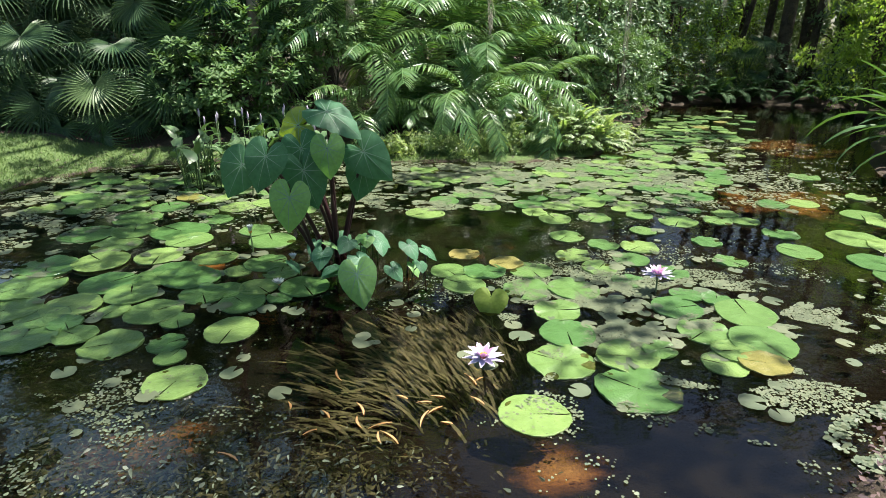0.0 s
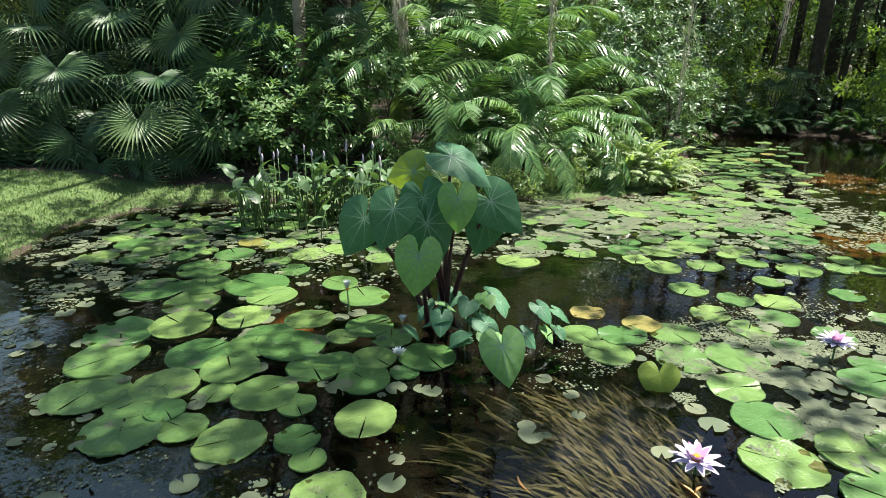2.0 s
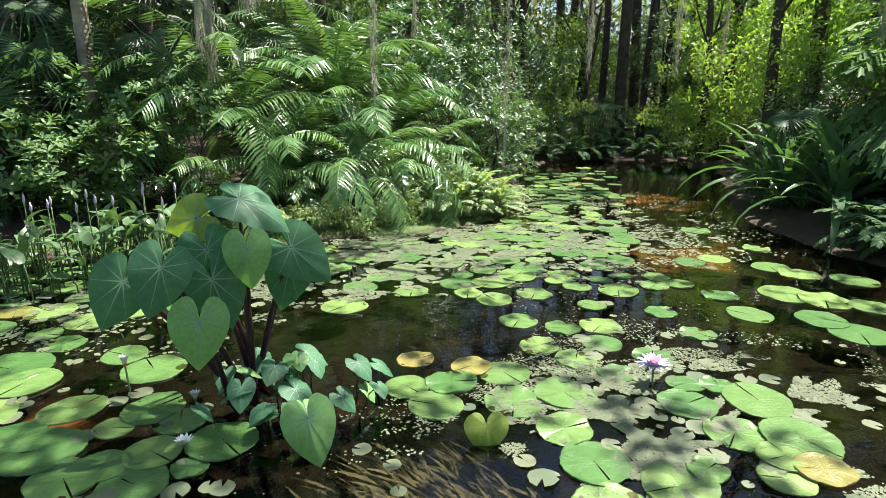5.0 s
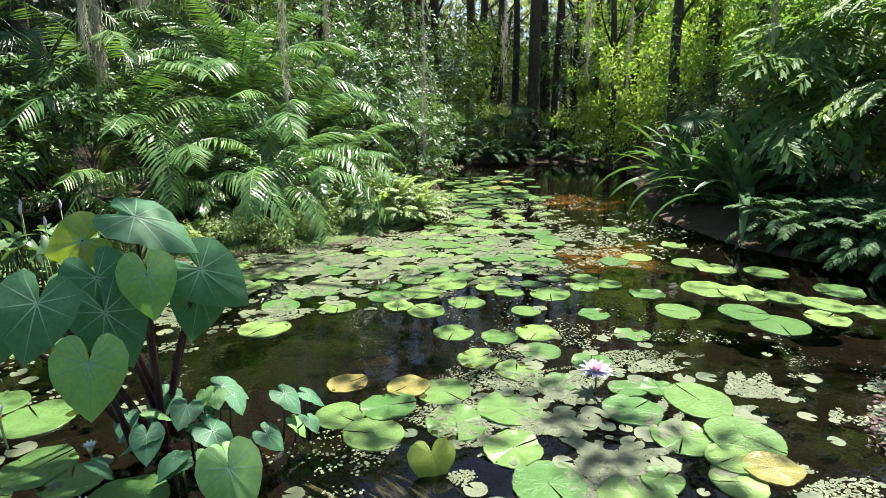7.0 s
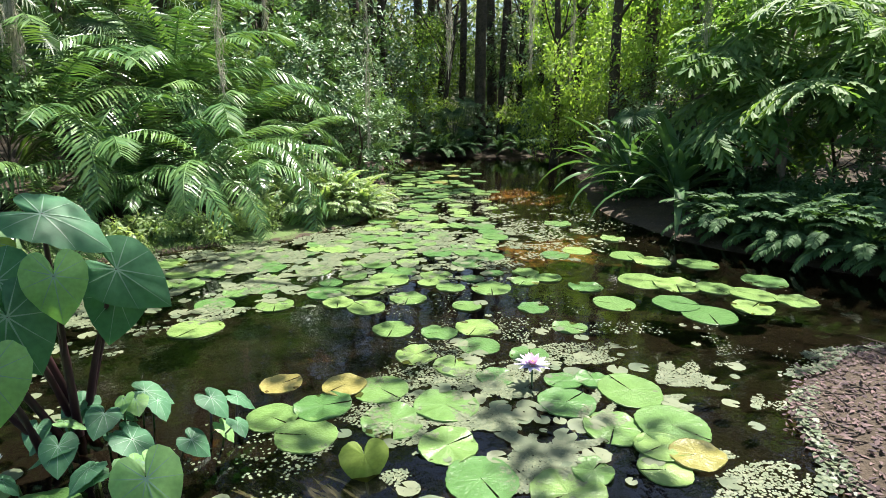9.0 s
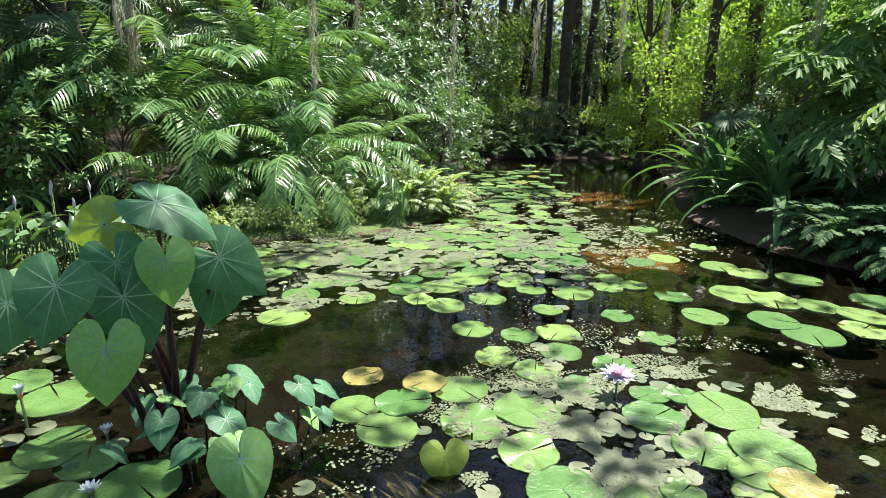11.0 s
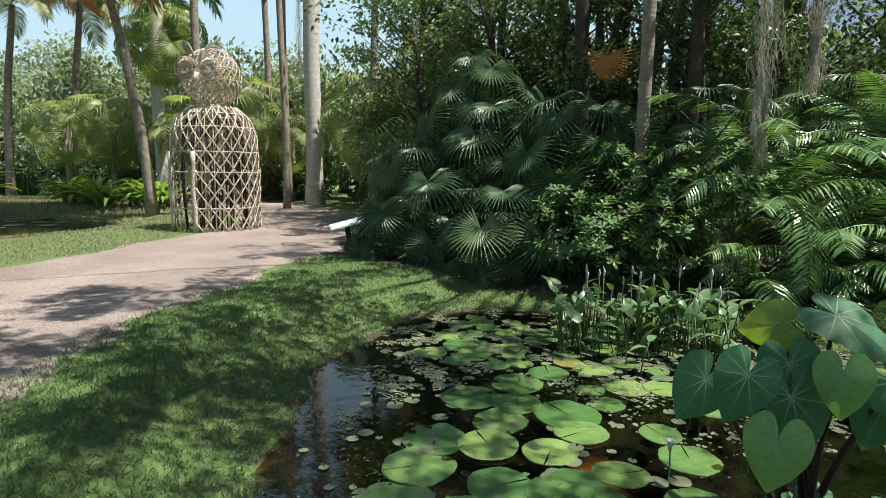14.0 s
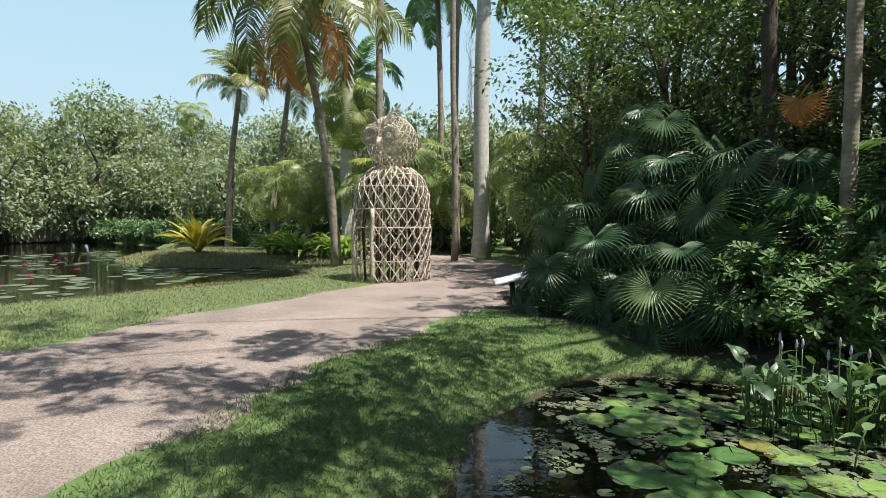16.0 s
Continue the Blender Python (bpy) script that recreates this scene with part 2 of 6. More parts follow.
# ---- mesh tools ----
class Geo:
    """Gathers vertices and faces of one mesh."""

    def __init__(self):
        self.v, self.f, self.n = [], [], 0

    def add(self, verts, faces):
        verts = np.asarray(verts, float).reshape(-1, 3)
        self.v.append(verts)
        self.f.extend([tuple(i + self.n for i in f) for f in faces])
        self.n += len(verts)

    def mesh(self, name, mat, smooth=True):
        me = bpy.data.meshes.new(name)
        me.from_pydata(np.concatenate(self.v).tolist(), [], self.f)
        me.materials.append(mat)
        if smooth:
            me.polygons.foreach_set("use_smooth", [True] * len(me.polygons))
        me.update()
        return me


def scatter(name, template, mats, mat):
    """One mesh of many small pieces: template (verts, faces of one size) under N matrices 3x4."""
    tv, tf = np.asarray(template[0], float), np.asarray(template[1], int)
    n, k = len(mats), len(tv)
    v = (np.einsum("nij,kj->nki", mats[:, :, :3], tv) + mats[:, None, :, 3]).reshape(-1, 3)
    f = (tf[None] + (np.arange(n) * k)[:, None, None]).reshape(-1, tf.shape[1])
    me = bpy.data.meshes.new(name)
    me.vertices.add(len(v))
    me.vertices.foreach_set("co", v.ravel())
    m = tf.shape[1]
    me.loops.add(f.size)
    me.loops.foreach_set("vertex_index", f.ravel())
    me.polygons.add(len(f))
    me.polygons.foreach_set("loop_start", np.arange(0, f.size, m))
    me.polygons.foreach_set("loop_total", np.full(len(f), m))
    me.materials.append(mat)
    me.update(calc_edges=True)
    me.validate()
    return me


def unit(a):
    a = np.asarray(a, float)
    return a / np.maximum(np.linalg.norm(a, axis=-1, keepdims=True), 1e-9)


def frames_of(pos, along, normal, size, wide=None):
    """N 3x4 matrices: local x along the leaf, z its face."""
    x = unit(along)
    y = unit(np.cross(normal, x))
    z = np.cross(x, y)
    size = np.asarray(size)[:, None]
    w = size if wide is None else np.asarray(wide)[:, None]
    return np.stack([x * size, y * w, z * size, pos], axis=2)


def tube(geo, pts, radii, sides=6, cap=True):
    pts = np.asarray(pts, float)
    n = len(pts)
    radii = np.broadcast_to(np.asarray(radii, float), n)
    tan = unit(np.gradient(pts, axis=0))
    ref = np.where(np.abs(tan[:, 2:3]) > 0.9, [[1.0, 0, 0]], [[0, 0, 1.0]])
    a = unit(np.cross(tan, ref))
    b = np.cross(tan, a)
    th = np.linspace(0, 2 * np.pi, sides, endpoint=False)
    ring = np.cos(th)[None, :, None] * a[:, None] + np.sin(th)[None, :, None] * b[:, None]
    v = (pts[:, None] + ring * radii[:, None, None]).reshape(-1, 3)
    f = [(i * sides + j, i * sides + (j + 1) % sides, (i + 1) * sides + (j + 1) % sides, (i + 1) * sides + j)
         for i in range(n - 1) for j in range(sides)]
    if cap:
        f += [tuple(range(sides - 1, -1, -1)), tuple((n - 1) * sides + j for j in range(sides))]
    geo.add(v, f)


def ribbon(geo, pts, widths, side, fold=0.0, up=(0, 0, 1)):
    """A leaf strip; with a fold it has a keel down its middle."""
    pts = np.asarray(pts, float)
    n = len(pts)
    w = np.broadcast_to(np.asarray(widths, float), n)[:, None]
    side, up = np.broadcast_to(unit(side), (n, 3)), np.asarray(up, float)
    if fold:
        v = np.stack([pts - side * w + up * w * fold, pts, pts + side * w + up * w * fold], 1).reshape(-1, 3)
        f = [(i * 3 + k, i * 3 + k + 1, i * 3 + k + 4, i * 3 + k + 3) for i in range(n - 1) for k in (0, 1)]
    else:
        v = np.stack([pts - side * w, pts + side * w], 1).reshape(-1, 3)
        f = [(i * 2, i * 2 + 1, i * 2 + 3, i * 2 + 2) for i in range(n - 1)]
    geo.add(v, f)


def arc(length, rise, droop, n):
    """A curve in the xz plane from the origin: climbs at `rise` degrees, bends down by `droop` on the way."""
    s = np.linspace(0, 1, n)
    e = np.radians(rise - droop * s ** 1.2)
    step = length / (n - 1)
    x = np.concatenate([[0], np.cumsum(np.cos(e[:-1]) * step)])
    z = np.concatenate([[0], np.cumsum(np.sin(e[:-1]) * step)])
    return np.stack([x, np.zeros(n), z], 1), np.stack([np.cos(e), np.zeros(n), np.sin(e)], 1)


def thing(name, label, category, group="", at=(0, 0, 0)):
    ob = new(name)
    ob.location = at
    ob.empty_display_size = 0.1
    return tagged(ob, label, category, group)


def part(name, me, parent, m=None, label=""):
    ob = new(name, me)
    ob.parent = parent
    if m is not None:
        ob.matrix_basis = m
    return tagged(ob, label)


def structure(name, me, label, category):
    return tagged(new(name, me), label, category, kind="structure")


rng = np.random.default_rng(7)
rnd = random.Random(5)

# ---- ponds, ground, path ----
POND = [(-2.75, 6.1), (-3.35, 7.1), (-3.75, 8.0), (-3.95, 8.9), (-3.85, 9.9), (-3.4, 10.9), (-2.5, 11.15), (-0.5, 11.0), (1.0, 10.85),
        (2.2, 10.7), (3.2, 10.95), (4.0, 11.6), (5.2, 13.5), (7.4, 17.1), (10.0, 17.6), (12.6, 16.2), (11.2, 13.8), (7.0, 10.0), (6.15, 8.3),
        (6.0, 7.2), (6.15, 6.1), (6.4, 5.2), (5.0, 5.0), (4.0, 5.35), (3.4, 5.45), (2.65, 5.3), (2.2, 4.95), (1.7, 4.5), (0.2, 4.55),
        (-1.5, 4.8), (-2.2, 5.35)]
LAGOON = [(-14.2, 6.0), (-14.3, 8.5), (-14.6, 10.8), (-14.5, 13.8), (-15.9, 16.2), (-18.5, 16.6), (-20.5, 14.8), (-24.0, 13.8), (-27.0, 14.3),
          (-30.0, 17.5), (-38.0, 21.0), (-48.0, 21.0), (-52.0, 12.0), (-48.0, 2.0), (-30.0, -4.0), (-16.0, -1.0)]
TRAIL = [(-4.4, -8.0), (-5.1, 0.0), (-6.05, 4.0), (-6.95, 6.2), (-7.75, 8.6), (-8.4, 12.0), (-9.2, 15.5), (-11.4, 18.8), (-15.0, 21.3), (-21.0, 23.5), (-30.0, 26.0)]


def signed(poly, x, y):
    """Distance to an outline, negative inside."""
    p = np.asarray(poly, float)
    q = np.roll(p, -1, axis=0)
    best = np.full(x.shape, 1e9)
    inside = np.zeros(x.shape, bool)
    for (ax, ay), (bx, by) in zip(p, q):
        dx, dy = bx - ax, by - ay
        t = np.clip(((x - ax) * dx + (y - ay) * dy) / (dx * dx + dy * dy), 0, 1)
        best = np.minimum(best, np.hypot(x - ax - t * dx, y - ay - t * dy))
        inside ^= ((ay > y) != (by > y)) & (x < (bx - ax) * (y - ay) / (by - ay + 1e-12) + ax)
    return np.where(inside, -best, best)


def smooth01(a):
    a = np.clip(a, 0, 1)
    return a * a * (3 - 2 * a)


def wobble(x, y):
    return 0.10 * np.sin(x * 2.3 + 1.7 * np.sin(y * 1.9)) + 0.07 * np.sin(y * 4.1 + x * 1.3) + 0.04 * np.sin(x * 7.7 - y * 5.1)


def pond_distance(x, y):
    return np.minimum(signed(POND, x, y), signed(LAGOON, x, y)) + wobble(x, y) * 0.6


def trail_distance(x, y):
    best = np.full(np.shape(x), 1e9)
    for (ax, ay), (bx, by) in zip(TRAIL, TRAIL[1:]):
        dx, dy = bx - ax, by - ay
        t = np.clip(((x - ax) * dx + (y - ay) * dy) / (dx * dx + dy * dy), 0, 1)
        best = np.minimum(best, np.hypot(x - ax - t * dx, y - ay - t * dy))
    return best


def ground_height(x, y):
    d = pond_distance(x, y)
    out = 0.03 + 0.27 * smooth01(d / 1.3) + 0.03 * wobble(x * 0.5, y * 0.5)
    inn = 0.03 + 0.7 * np.maximum(d, -0.3) - 0.32 * smooth01((-d - 0.2) / 0.9)
    return np.where(d > 0, out, inn)


def forest_mask(x, y):
    """1 on the shaded, leaf-littered ground under the trees, 0 on the lawn."""
    lawn = np.minimum(y - (11.6 + 0.25 * np.maximum(-x - 3.5, 0)), x + 7.2 + 0 * y)
    right = np.maximum(x - 5.9, np.where(y < 6.5, x - 1.6 + wobble(x, y) * 3, -9))
    return smooth01(np.maximum(lawn, right) / 0.8 + 0.5)


gx = np.concatenate([np.linspace(-400, -60, 8), np.linspace(-55, -13, 43), np.arange(-12.8, 14, 0.16), np.linspace(15, 40, 16), np.linspace(60, 400, 6)])
gy = np.concatenate([np.linspace(-400, -20, 8), np.linspace(-15, 2, 18), np.arange(2.2, 18.5, 0.16), np.linspace(19, 45, 24), np.linspace(60, 400, 6)])
X, Y = np.meshgrid(gx, gy)
Z = ground_height(X, Y)
nx, ny = len(gx), len(gy)
me = bpy.data.meshes.new("ground")
idx = np.arange(nx * ny).reshape(ny, nx)
quads = np.stack([idx[:-1, :-1], idx[:-1, 1:], idx[1:, 1:], idx[1:, :-1]], -1).reshape(-1, 4)
me.from_pydata(np.stack([X, Y, Z], -1).reshape(-1, 3).tolist(), [], quads.tolist())
me.materials.append(GROUND_MAT)
dist = pond_distance(X, Y)
zone = np.zeros((ny * nx, 4))
zone[:, 0] = np.maximum(forest_mask(X, Y), smooth01(1 - dist / 0.1) * 0.6).ravel()
zone[:, 1] = smooth01((-0.02 - dist) / 0.1).ravel()
for px, py, q in ((-1.05, 5.35, 0.35), (-1.3, 7.75, 0.28), (4.7, 8.7, 0.7), (0.75, 5.0, 0.3), (7.0, 11.6, 0.9)):
    zone[:, 2] += np.exp(-((X - px) ** 2 + (Y - py) ** 2) / q ** 2).ravel()
zone[:, 3] = 1
me.attributes.new("zone", "FLOAT_COLOR", "POINT").data.foreach_set("color", zone.ravel())
me.polygons.foreach_set("use_smooth", [True] * len(me.polygons))
structure("ground", me, "mown lawn, leaf-littered soil and brown pond bed", "ground")


def outline_sheet(name, poly, z, grow, mat, label, category):
    p = np.asarray(poly, float)
    c = p.mean(0)
    p = c + (p - c) * (1 + grow)
    bm = bmesh.new()
    face = bm.faces.new([bm.verts.new((x, y, z)) for x, y in p])
    bmesh.ops.triangulate(bm, faces=[face])
    bmesh.ops.recalc_face_normals(bm, faces=bm.faces[:])
    if sum(f.normal.z for f in bm.faces) < 0:
        bmesh.ops.reverse_faces(bm, faces=bm.faces[:])
    me = bpy.data.meshes.new(name)
    bm.to_mesh(me)
    bm.free()
    me.materials.append(mat)
    ob = structure(name, me, label, category)
    return ob


for nm, poly in (("water_1", POND), ("water_2", LAGOON)):
    outline_sheet(nm, poly, 0.0, 0.07, WATER, "still brown pond water reflecting trees and sky", "water").visible_shadow = False

pts = np.asarray(TRAIL, float)
s = np.concatenate([[0], np.cumsum(np.hypot(*np.diff(pts, axis=0).T))])
ss = np.linspace(0, s[-1], 130)
cx, cy = np.interp(ss, s, pts[:, 0]), np.interp(ss, s, pts[:, 1])
for _ in range(6):
    cx[1:-1], cy[1:-1] = (cx[:-2] + cx[1:-1] + cx[2:]) / 3, (cy[:-2] + cy[1:-1] + cy[2:]) / 3
tx, ty = np.gradient(cx), np.gradient(cy)
ln = np.hypot(tx, ty)
g = Geo()
rows = []
for k in np.linspace(-1, 1, 15):
    half = 2.0 + (0.16 * np.sin(ss * 1.9) + 0.1 * np.sin(ss * 4.3 + k)) * abs(k)
    px, py = cx + ty / ln * -k * half, cy + tx / ln * k * half
    rows.append(np.stack([px, py, ground_height(px, py) + 0.022 - 0.03 * abs(k) ** 6 + 0.008 * np.sin(px * 5) * np.sin(py * 4)], 1))
v = np.stack(rows, 1).reshape(-1, 3)
g.add(v, [(i * 15 + j, (i + 1) * 15 + j, (i + 1) * 15 + j + 1, i * 15 + j + 1) for i in range(129) for j in range(14)])
path_me = g.mesh("path", PATH_MAT)
path_me.flip_normals()
structure("path", path_me, "pinkish crushed-shell gravel path through the garden", "path")

# pale sky low over the lagoon, far beyond the trees
def sky_material():
    m, t, p, out = nodes_of("pale_sky")
    e = t.nodes.new("ShaderNodeEmission")
    c = t.nodes.new("ShaderNodeNewGeometry")
    sep = t.nodes.new("ShaderNodeSeparateXYZ")
    t.links.new(c.outputs["Position"], sep.inputs[0])
    t.links.new(ramp(t, math_node(t, "DIVIDE", sep.outputs[2], 150.0), [(0.0, (0.46, 0.60, 0.66)), (0.4, (0.34, 0.53, 0.66)), (1.0, (0.20, 0.38, 0.60))]), e.inputs[0])
    e.inputs[1].default_value = 0.78
    t.links.new(e.outputs[0], out.inputs[0])
    return m


g = Geo()
az = np.radians(np.linspace(92, 205, 40))
g.add([(150 * math.cos(a), 150 * math.sin(a), z) for z in (-5, 40, 90, 150) for a in az],
      [(j * 40 + i, j * 40 + i + 1, (j + 1) * 40 + i + 1, (j + 1) * 40 + i) for j in range(3) for i in range(39)])
structure("backdrop", g.mesh("backdrop", sky_material()), "pale blue sky beyond the trees", "sky")

# ---- plant builders ----
LEAF = ([(0, 0, 0), (0.35, -0.22, 0.05), (0.35, 0.22, 0.05), (0.42, 0, -0.02), (1, 0, -0.08)], [(0, 1, 3), (0, 3, 2), (1, 4, 3), (3, 4, 2)])


SMALL_LEAF = ([(0, 0, 0), (0.4, -0.24, 0.05), (0.4, 0.24, 0.05), (1, 0, -0.07)], [(0, 1, 2), (1, 3, 2)])


def fan_frond(name, mat, petiole, radius, n, spread, droop, seed, bow=45, fill=1.0):
    """A palmate frond: a stalk along x and a pleated fan of long split segments at its end."""
    r = np.random.default_rng(seed)
    g = Geo()
    p, tn = arc(petiole, 12, 30, 6)
    tube(g, p, np.linspace(0.016, 0.009, 6), 5)
    hub, t = p[-1], unit(np.array([math.cos(e := math.radians(-18 - bow)), 0, math.sin(e)]))
    up = unit(np.cross(t, [0, 1, 0]))
    sidev = np.array([0, 1.0, 0])
    for a in np.linspace(-spread, spread, n):
        a = math.radians(a)
        ln = radius * (1 - 0.22 * (abs(a) / math.pi) ** 2) * r.uniform(0.93, 1.05)
        d = t * math.cos(a) + sidev * math.sin(a)
        sd = -t * math.sin(a) + sidev * math.cos(a)
        half = math.radians(spread / n) * 0.56 * ln * fill
        q = [hub + d * ln * k + up * (0.05 * k - dr) * ln for k, dr in ((0.02, 0), (0.45, 0), (0.62, droop * 0.08), (0.82, droop * 0.4), (1.0, droop * r.uniform(0.8, 1.5)))]
        ribbon(g, q, [0.003, half * 0.95, half * 0.6, half * 0.34, 0.002], sd, 0.7, up)
    return g.mesh(name, mat, False)


def pinnate_frond(name, mat, length, rise, droop, pairs, leaflet, width, hang, seed, lift=0.3):
    """A feather frond: an arching midrib with two rows of leaflets."""
    r = np.random.default_rng(seed)
    g = Geo()
    p, tn = arc(length, rise, droop, 14)
    tube(g, p, np.linspace(0.018, 0.004, 14), 4)
    s = np.linspace(0, 1, 14)
    for k in range(pairs):
        u = 0.12 + 0.87 * k / (pairs - 1)
        c = np.array([np.interp(u, s, p[:, i]) for i in range(3)])
        t = unit(np.array([np.interp(u, s, tn[:, i]) for i in range(3)]))
        up = unit(np.cross(t, [0, 1.0, 0]) * -1)
        ln = leaflet * (math.sin(math.pi * (0.12 + 0.80 * u)) ** 0.6)
        for sg in (-1, 1):
            d = unit(np.array([0, sg, 0]) + t * (0.35 + 0.55 * u) + up * lift + r.normal(0, 0.07, 3))
            sd = unit(t - d * np.dot(t, d) + np.cross(t, d) * r.uniform(-0.6, 0.6))
            q = [c, c + d * ln * 0.5, c + d * ln + np.array([0, 0, -hang * ln])]
            ribbon(g, q, [width * 0.6, width, 0.001], sd, 0.0)
    return g.mesh(name, mat, False)


def strap_leaf(name, mat, length, width, rise, droop, fold=0.35):
    g = Geo()
    p, tn = arc(length, rise, droop, 10)
    ribbon(g, p, width * np.array([0.6, 0.8, 0.95, 1, 1, 0.95, 0.85, 0.65, 0.4, 0.03]), (0, 1, 0), fold)
    return g.mesh(name, mat)


def rosette(name, label, category, meshes, n, at, lean=(-10, 55), group="", piece="frond", scale=(0.85, 1.1), heading=None, spread=360, seed=1, height=0.0):
    """A plant with fronds that spring from one heart; each frond a part."""
    r = random.Random(seed)
    root = thing(name, label, category, group, at)
    for k in range(n):
        a = (heading or 0) + (k * 137.5 % 360 - 180) * spread / 360 + r.uniform(-8, 8)
        tilt = lean[0] + (lean[1] - lean[0]) * (k + 0.5) / n
        sc = r.uniform(*scale)
        m = pose(0, 0, r.uniform(0, height), 0, 0, a) @ pose(0, 0, 0, r.uniform(-14, 14), -tilt, 0) @ Matrix.Scale(sc, 4)
        part(piece, r.choice(meshes), root, m)
    return root


def crown_mesh(name, mat, n, size, clumps, leaf, seed, flat=0.6, blade=SMALL_LEAF):
    """A crown of separate leaves in uneven clumps."""
    r = np.random.default_rng(seed)
    cpos = r.normal(0, 1, (clumps, 3))
    cpos = unit(cpos) * r.uniform(0.35, 1.0, (clumps, 1)) * np.asarray(size)
    rad = r.uniform(0.18, 0.42, clumps) * min(size)
    c = r.integers(0, clumps, n)
    off = unit(r.normal(0, 1, (n, 3))) * (r.uniform(0.2, 1, (n, 1)) ** 0.5)
    pos = cpos[c] + off * rad[c][:, None] * np.array([1.25, 1.25, flat + 0.2])
    along = off + r.normal(0, 0.6, (n, 3)) + [0, 0, -0.25]
    normal = np.array([0, 0, 1.0]) + r.normal(0, 0.55, (n, 3))
    sz = leaf * r.uniform(0.6, 1.3, n)
    return scatter(name, blade, frames_of(pos, along, normal, sz, sz * r.uniform(0.8, 1.3, n)), mat)


OBOVATE = ([(0, 0, 0), (0.45, -0.14, 0.04), (0.45, 0.14, 0.04), (0.5, 0, -0.01), (0.8, -0.19, 0.02), (0.8, 0.19, 0.02), (1, 0, -0.06)],
           [(0, 1, 3), (0, 3, 2), (1, 4, 3), (3, 4, 6), (3, 6, 5), (3, 5, 2)])


def whorl_crown(name, mat, n, size, leaf, seed):
    """A shrub crown whose leaves stand in whorls at the twig ends."""
    r = np.random.default_rng(seed)
    out = unit(r.normal(0, 1, (n, 3)))
    c = out * (r.uniform(0.25, 1.0, (n, 1)) ** 0.5) * np.asarray(size)
    axis = unit(out * 0.6 + [0, -0.15, 0.9] + r.normal(0, 0.25, (n, 3)))
    u = unit(np.cross(axis, r.normal(0, 1, (n, 3))))
    w = np.cross(axis, u)
    mats = []
    sz = leaf * r.uniform(0.65, 1.25, n)
    for k in range(9):
        a = k * 2.4 + r.uniform(-0.2, 0.2, (n, 1))
        d = np.cos(a) * u + np.sin(a) * w + axis * (0.1 + 0.09 * k)
        mats.append(frames_of(c - axis * 0.008 * (9 - k), d, axis + r.normal(0, 0.12, (n, 3)), sz * (1.05 - 0.05 * k)))
    return scatter(name, OBOVATE, np.concatenate(mats), mat)


def trunk_mesh(name, mat, height, r0, r1, bend, seed, limbs=0, spread=1.5, sides=10):
    r = np.random.default_rng(seed)
    g = Geo()
    k = np.linspace(0, 1, 12)
    pts = np.stack([bend[0] * k ** 1.6 + 0.03 * np.sin(k * 9 + seed), bend[1] * k ** 1.6 + 0.03 * np.cos(k * 7), height * k - 0.15 * (1 - k)], 1)
    rad = r1 + (r0 - r1) * (1 - k) ** 0.8
    rad[0] *= 1.35
    tube(g, pts, rad, sides)
    for i in range(limbs):
        u = r.uniform(0.45, 0.95)
        b = np.array([np.interp(u, k, pts[:, j]) for j in range(3)])
        a = r.uniform(0, 2 * np.pi)
        d = np.array([math.cos(a), math.sin(a), r.uniform(0.4, 1.1)])
        q = [b + d * spread * s + np.array([0, 0, 0.25 * spread * s * s]) + r.normal(0, 0.06, 3) * s for s in np.linspace(0, 1, 6)]
        tube(g, q, np.linspace(r1 * 0.7, r1 * 0.12, 6), 6)
    return g.mesh(name, mat)


# ---- forest trees ----
OAK_CROWNS = [crown_mesh("crown", OAK, 4600, (2.9, 2.9, 2.3), 24, 0.16, 20 + i) for i in range(3)]
SHADE_BOUGHS = [crown_mesh("crown", OAK, 2700, (3.1, 3.1, 1.3), 20, 0.15, 28 + i) for i in range(2)]
OVER_CROWNS = [crown_mesh("crown", OAK, 3600, (2.9, 2.9, 2.0), 15, 0.16, 25 + i) for i in range(2)]
FAR_CROWNS = [crown_mesh("crown", FAR_SUNLIT, 4200, (4.2, 4.2, 3.2), 40, 0.33, 30 + i) for i in range(3)]
SHRUB_CROWNS = [whorl_crown("crown", SHRUB, 210, (0.9, 0.9, 0.85), 0.105, 40 + i) for i in range(3)]
WHORL_CROWNS = [whorl_crown("crown", WHORL, 125, (0.85, 0.8, 0.8), 0.165, 45 + i) for i in range(3)]
LIME_CROWNS = [crown_mesh("crown", SUNLIT_LIME, 5000, (1.8, 1.8, 2.2), 26, 0.12, 50 + i) for i in range(2)]
OAK_TRUNKS = [trunk_mesh("trunk", BARK, 7.5, 0.17, 0.07, (0.4 - 0.5 * i, 0.3 * i), 60 + i, 7, 2.0) for i in range(3)]
SHRUB_STEMS = [trunk_mesh("stem", BARK, 0.9, 0.03, 0.012, (0.1, 0.05), 70 + i, 6, 0.5, 5) for i in range(2)]


def tree(name, label, trunk, crown, x, y, s, lift, turn, group, squash=1.0):
    root = thing(name, label, "tree", group, (x, y, float(ground_height(np.array([x]), np.array([y]))[0])))
    root.rotation_euler.z = radians(turn)
    root.scale = (s, s, s)
    part("trunk", trunk, root)
    part("crown", crown, root, pose(0, 0, lift) @ Matrix.Diagonal((1, 1, squash, 1)))
    return root


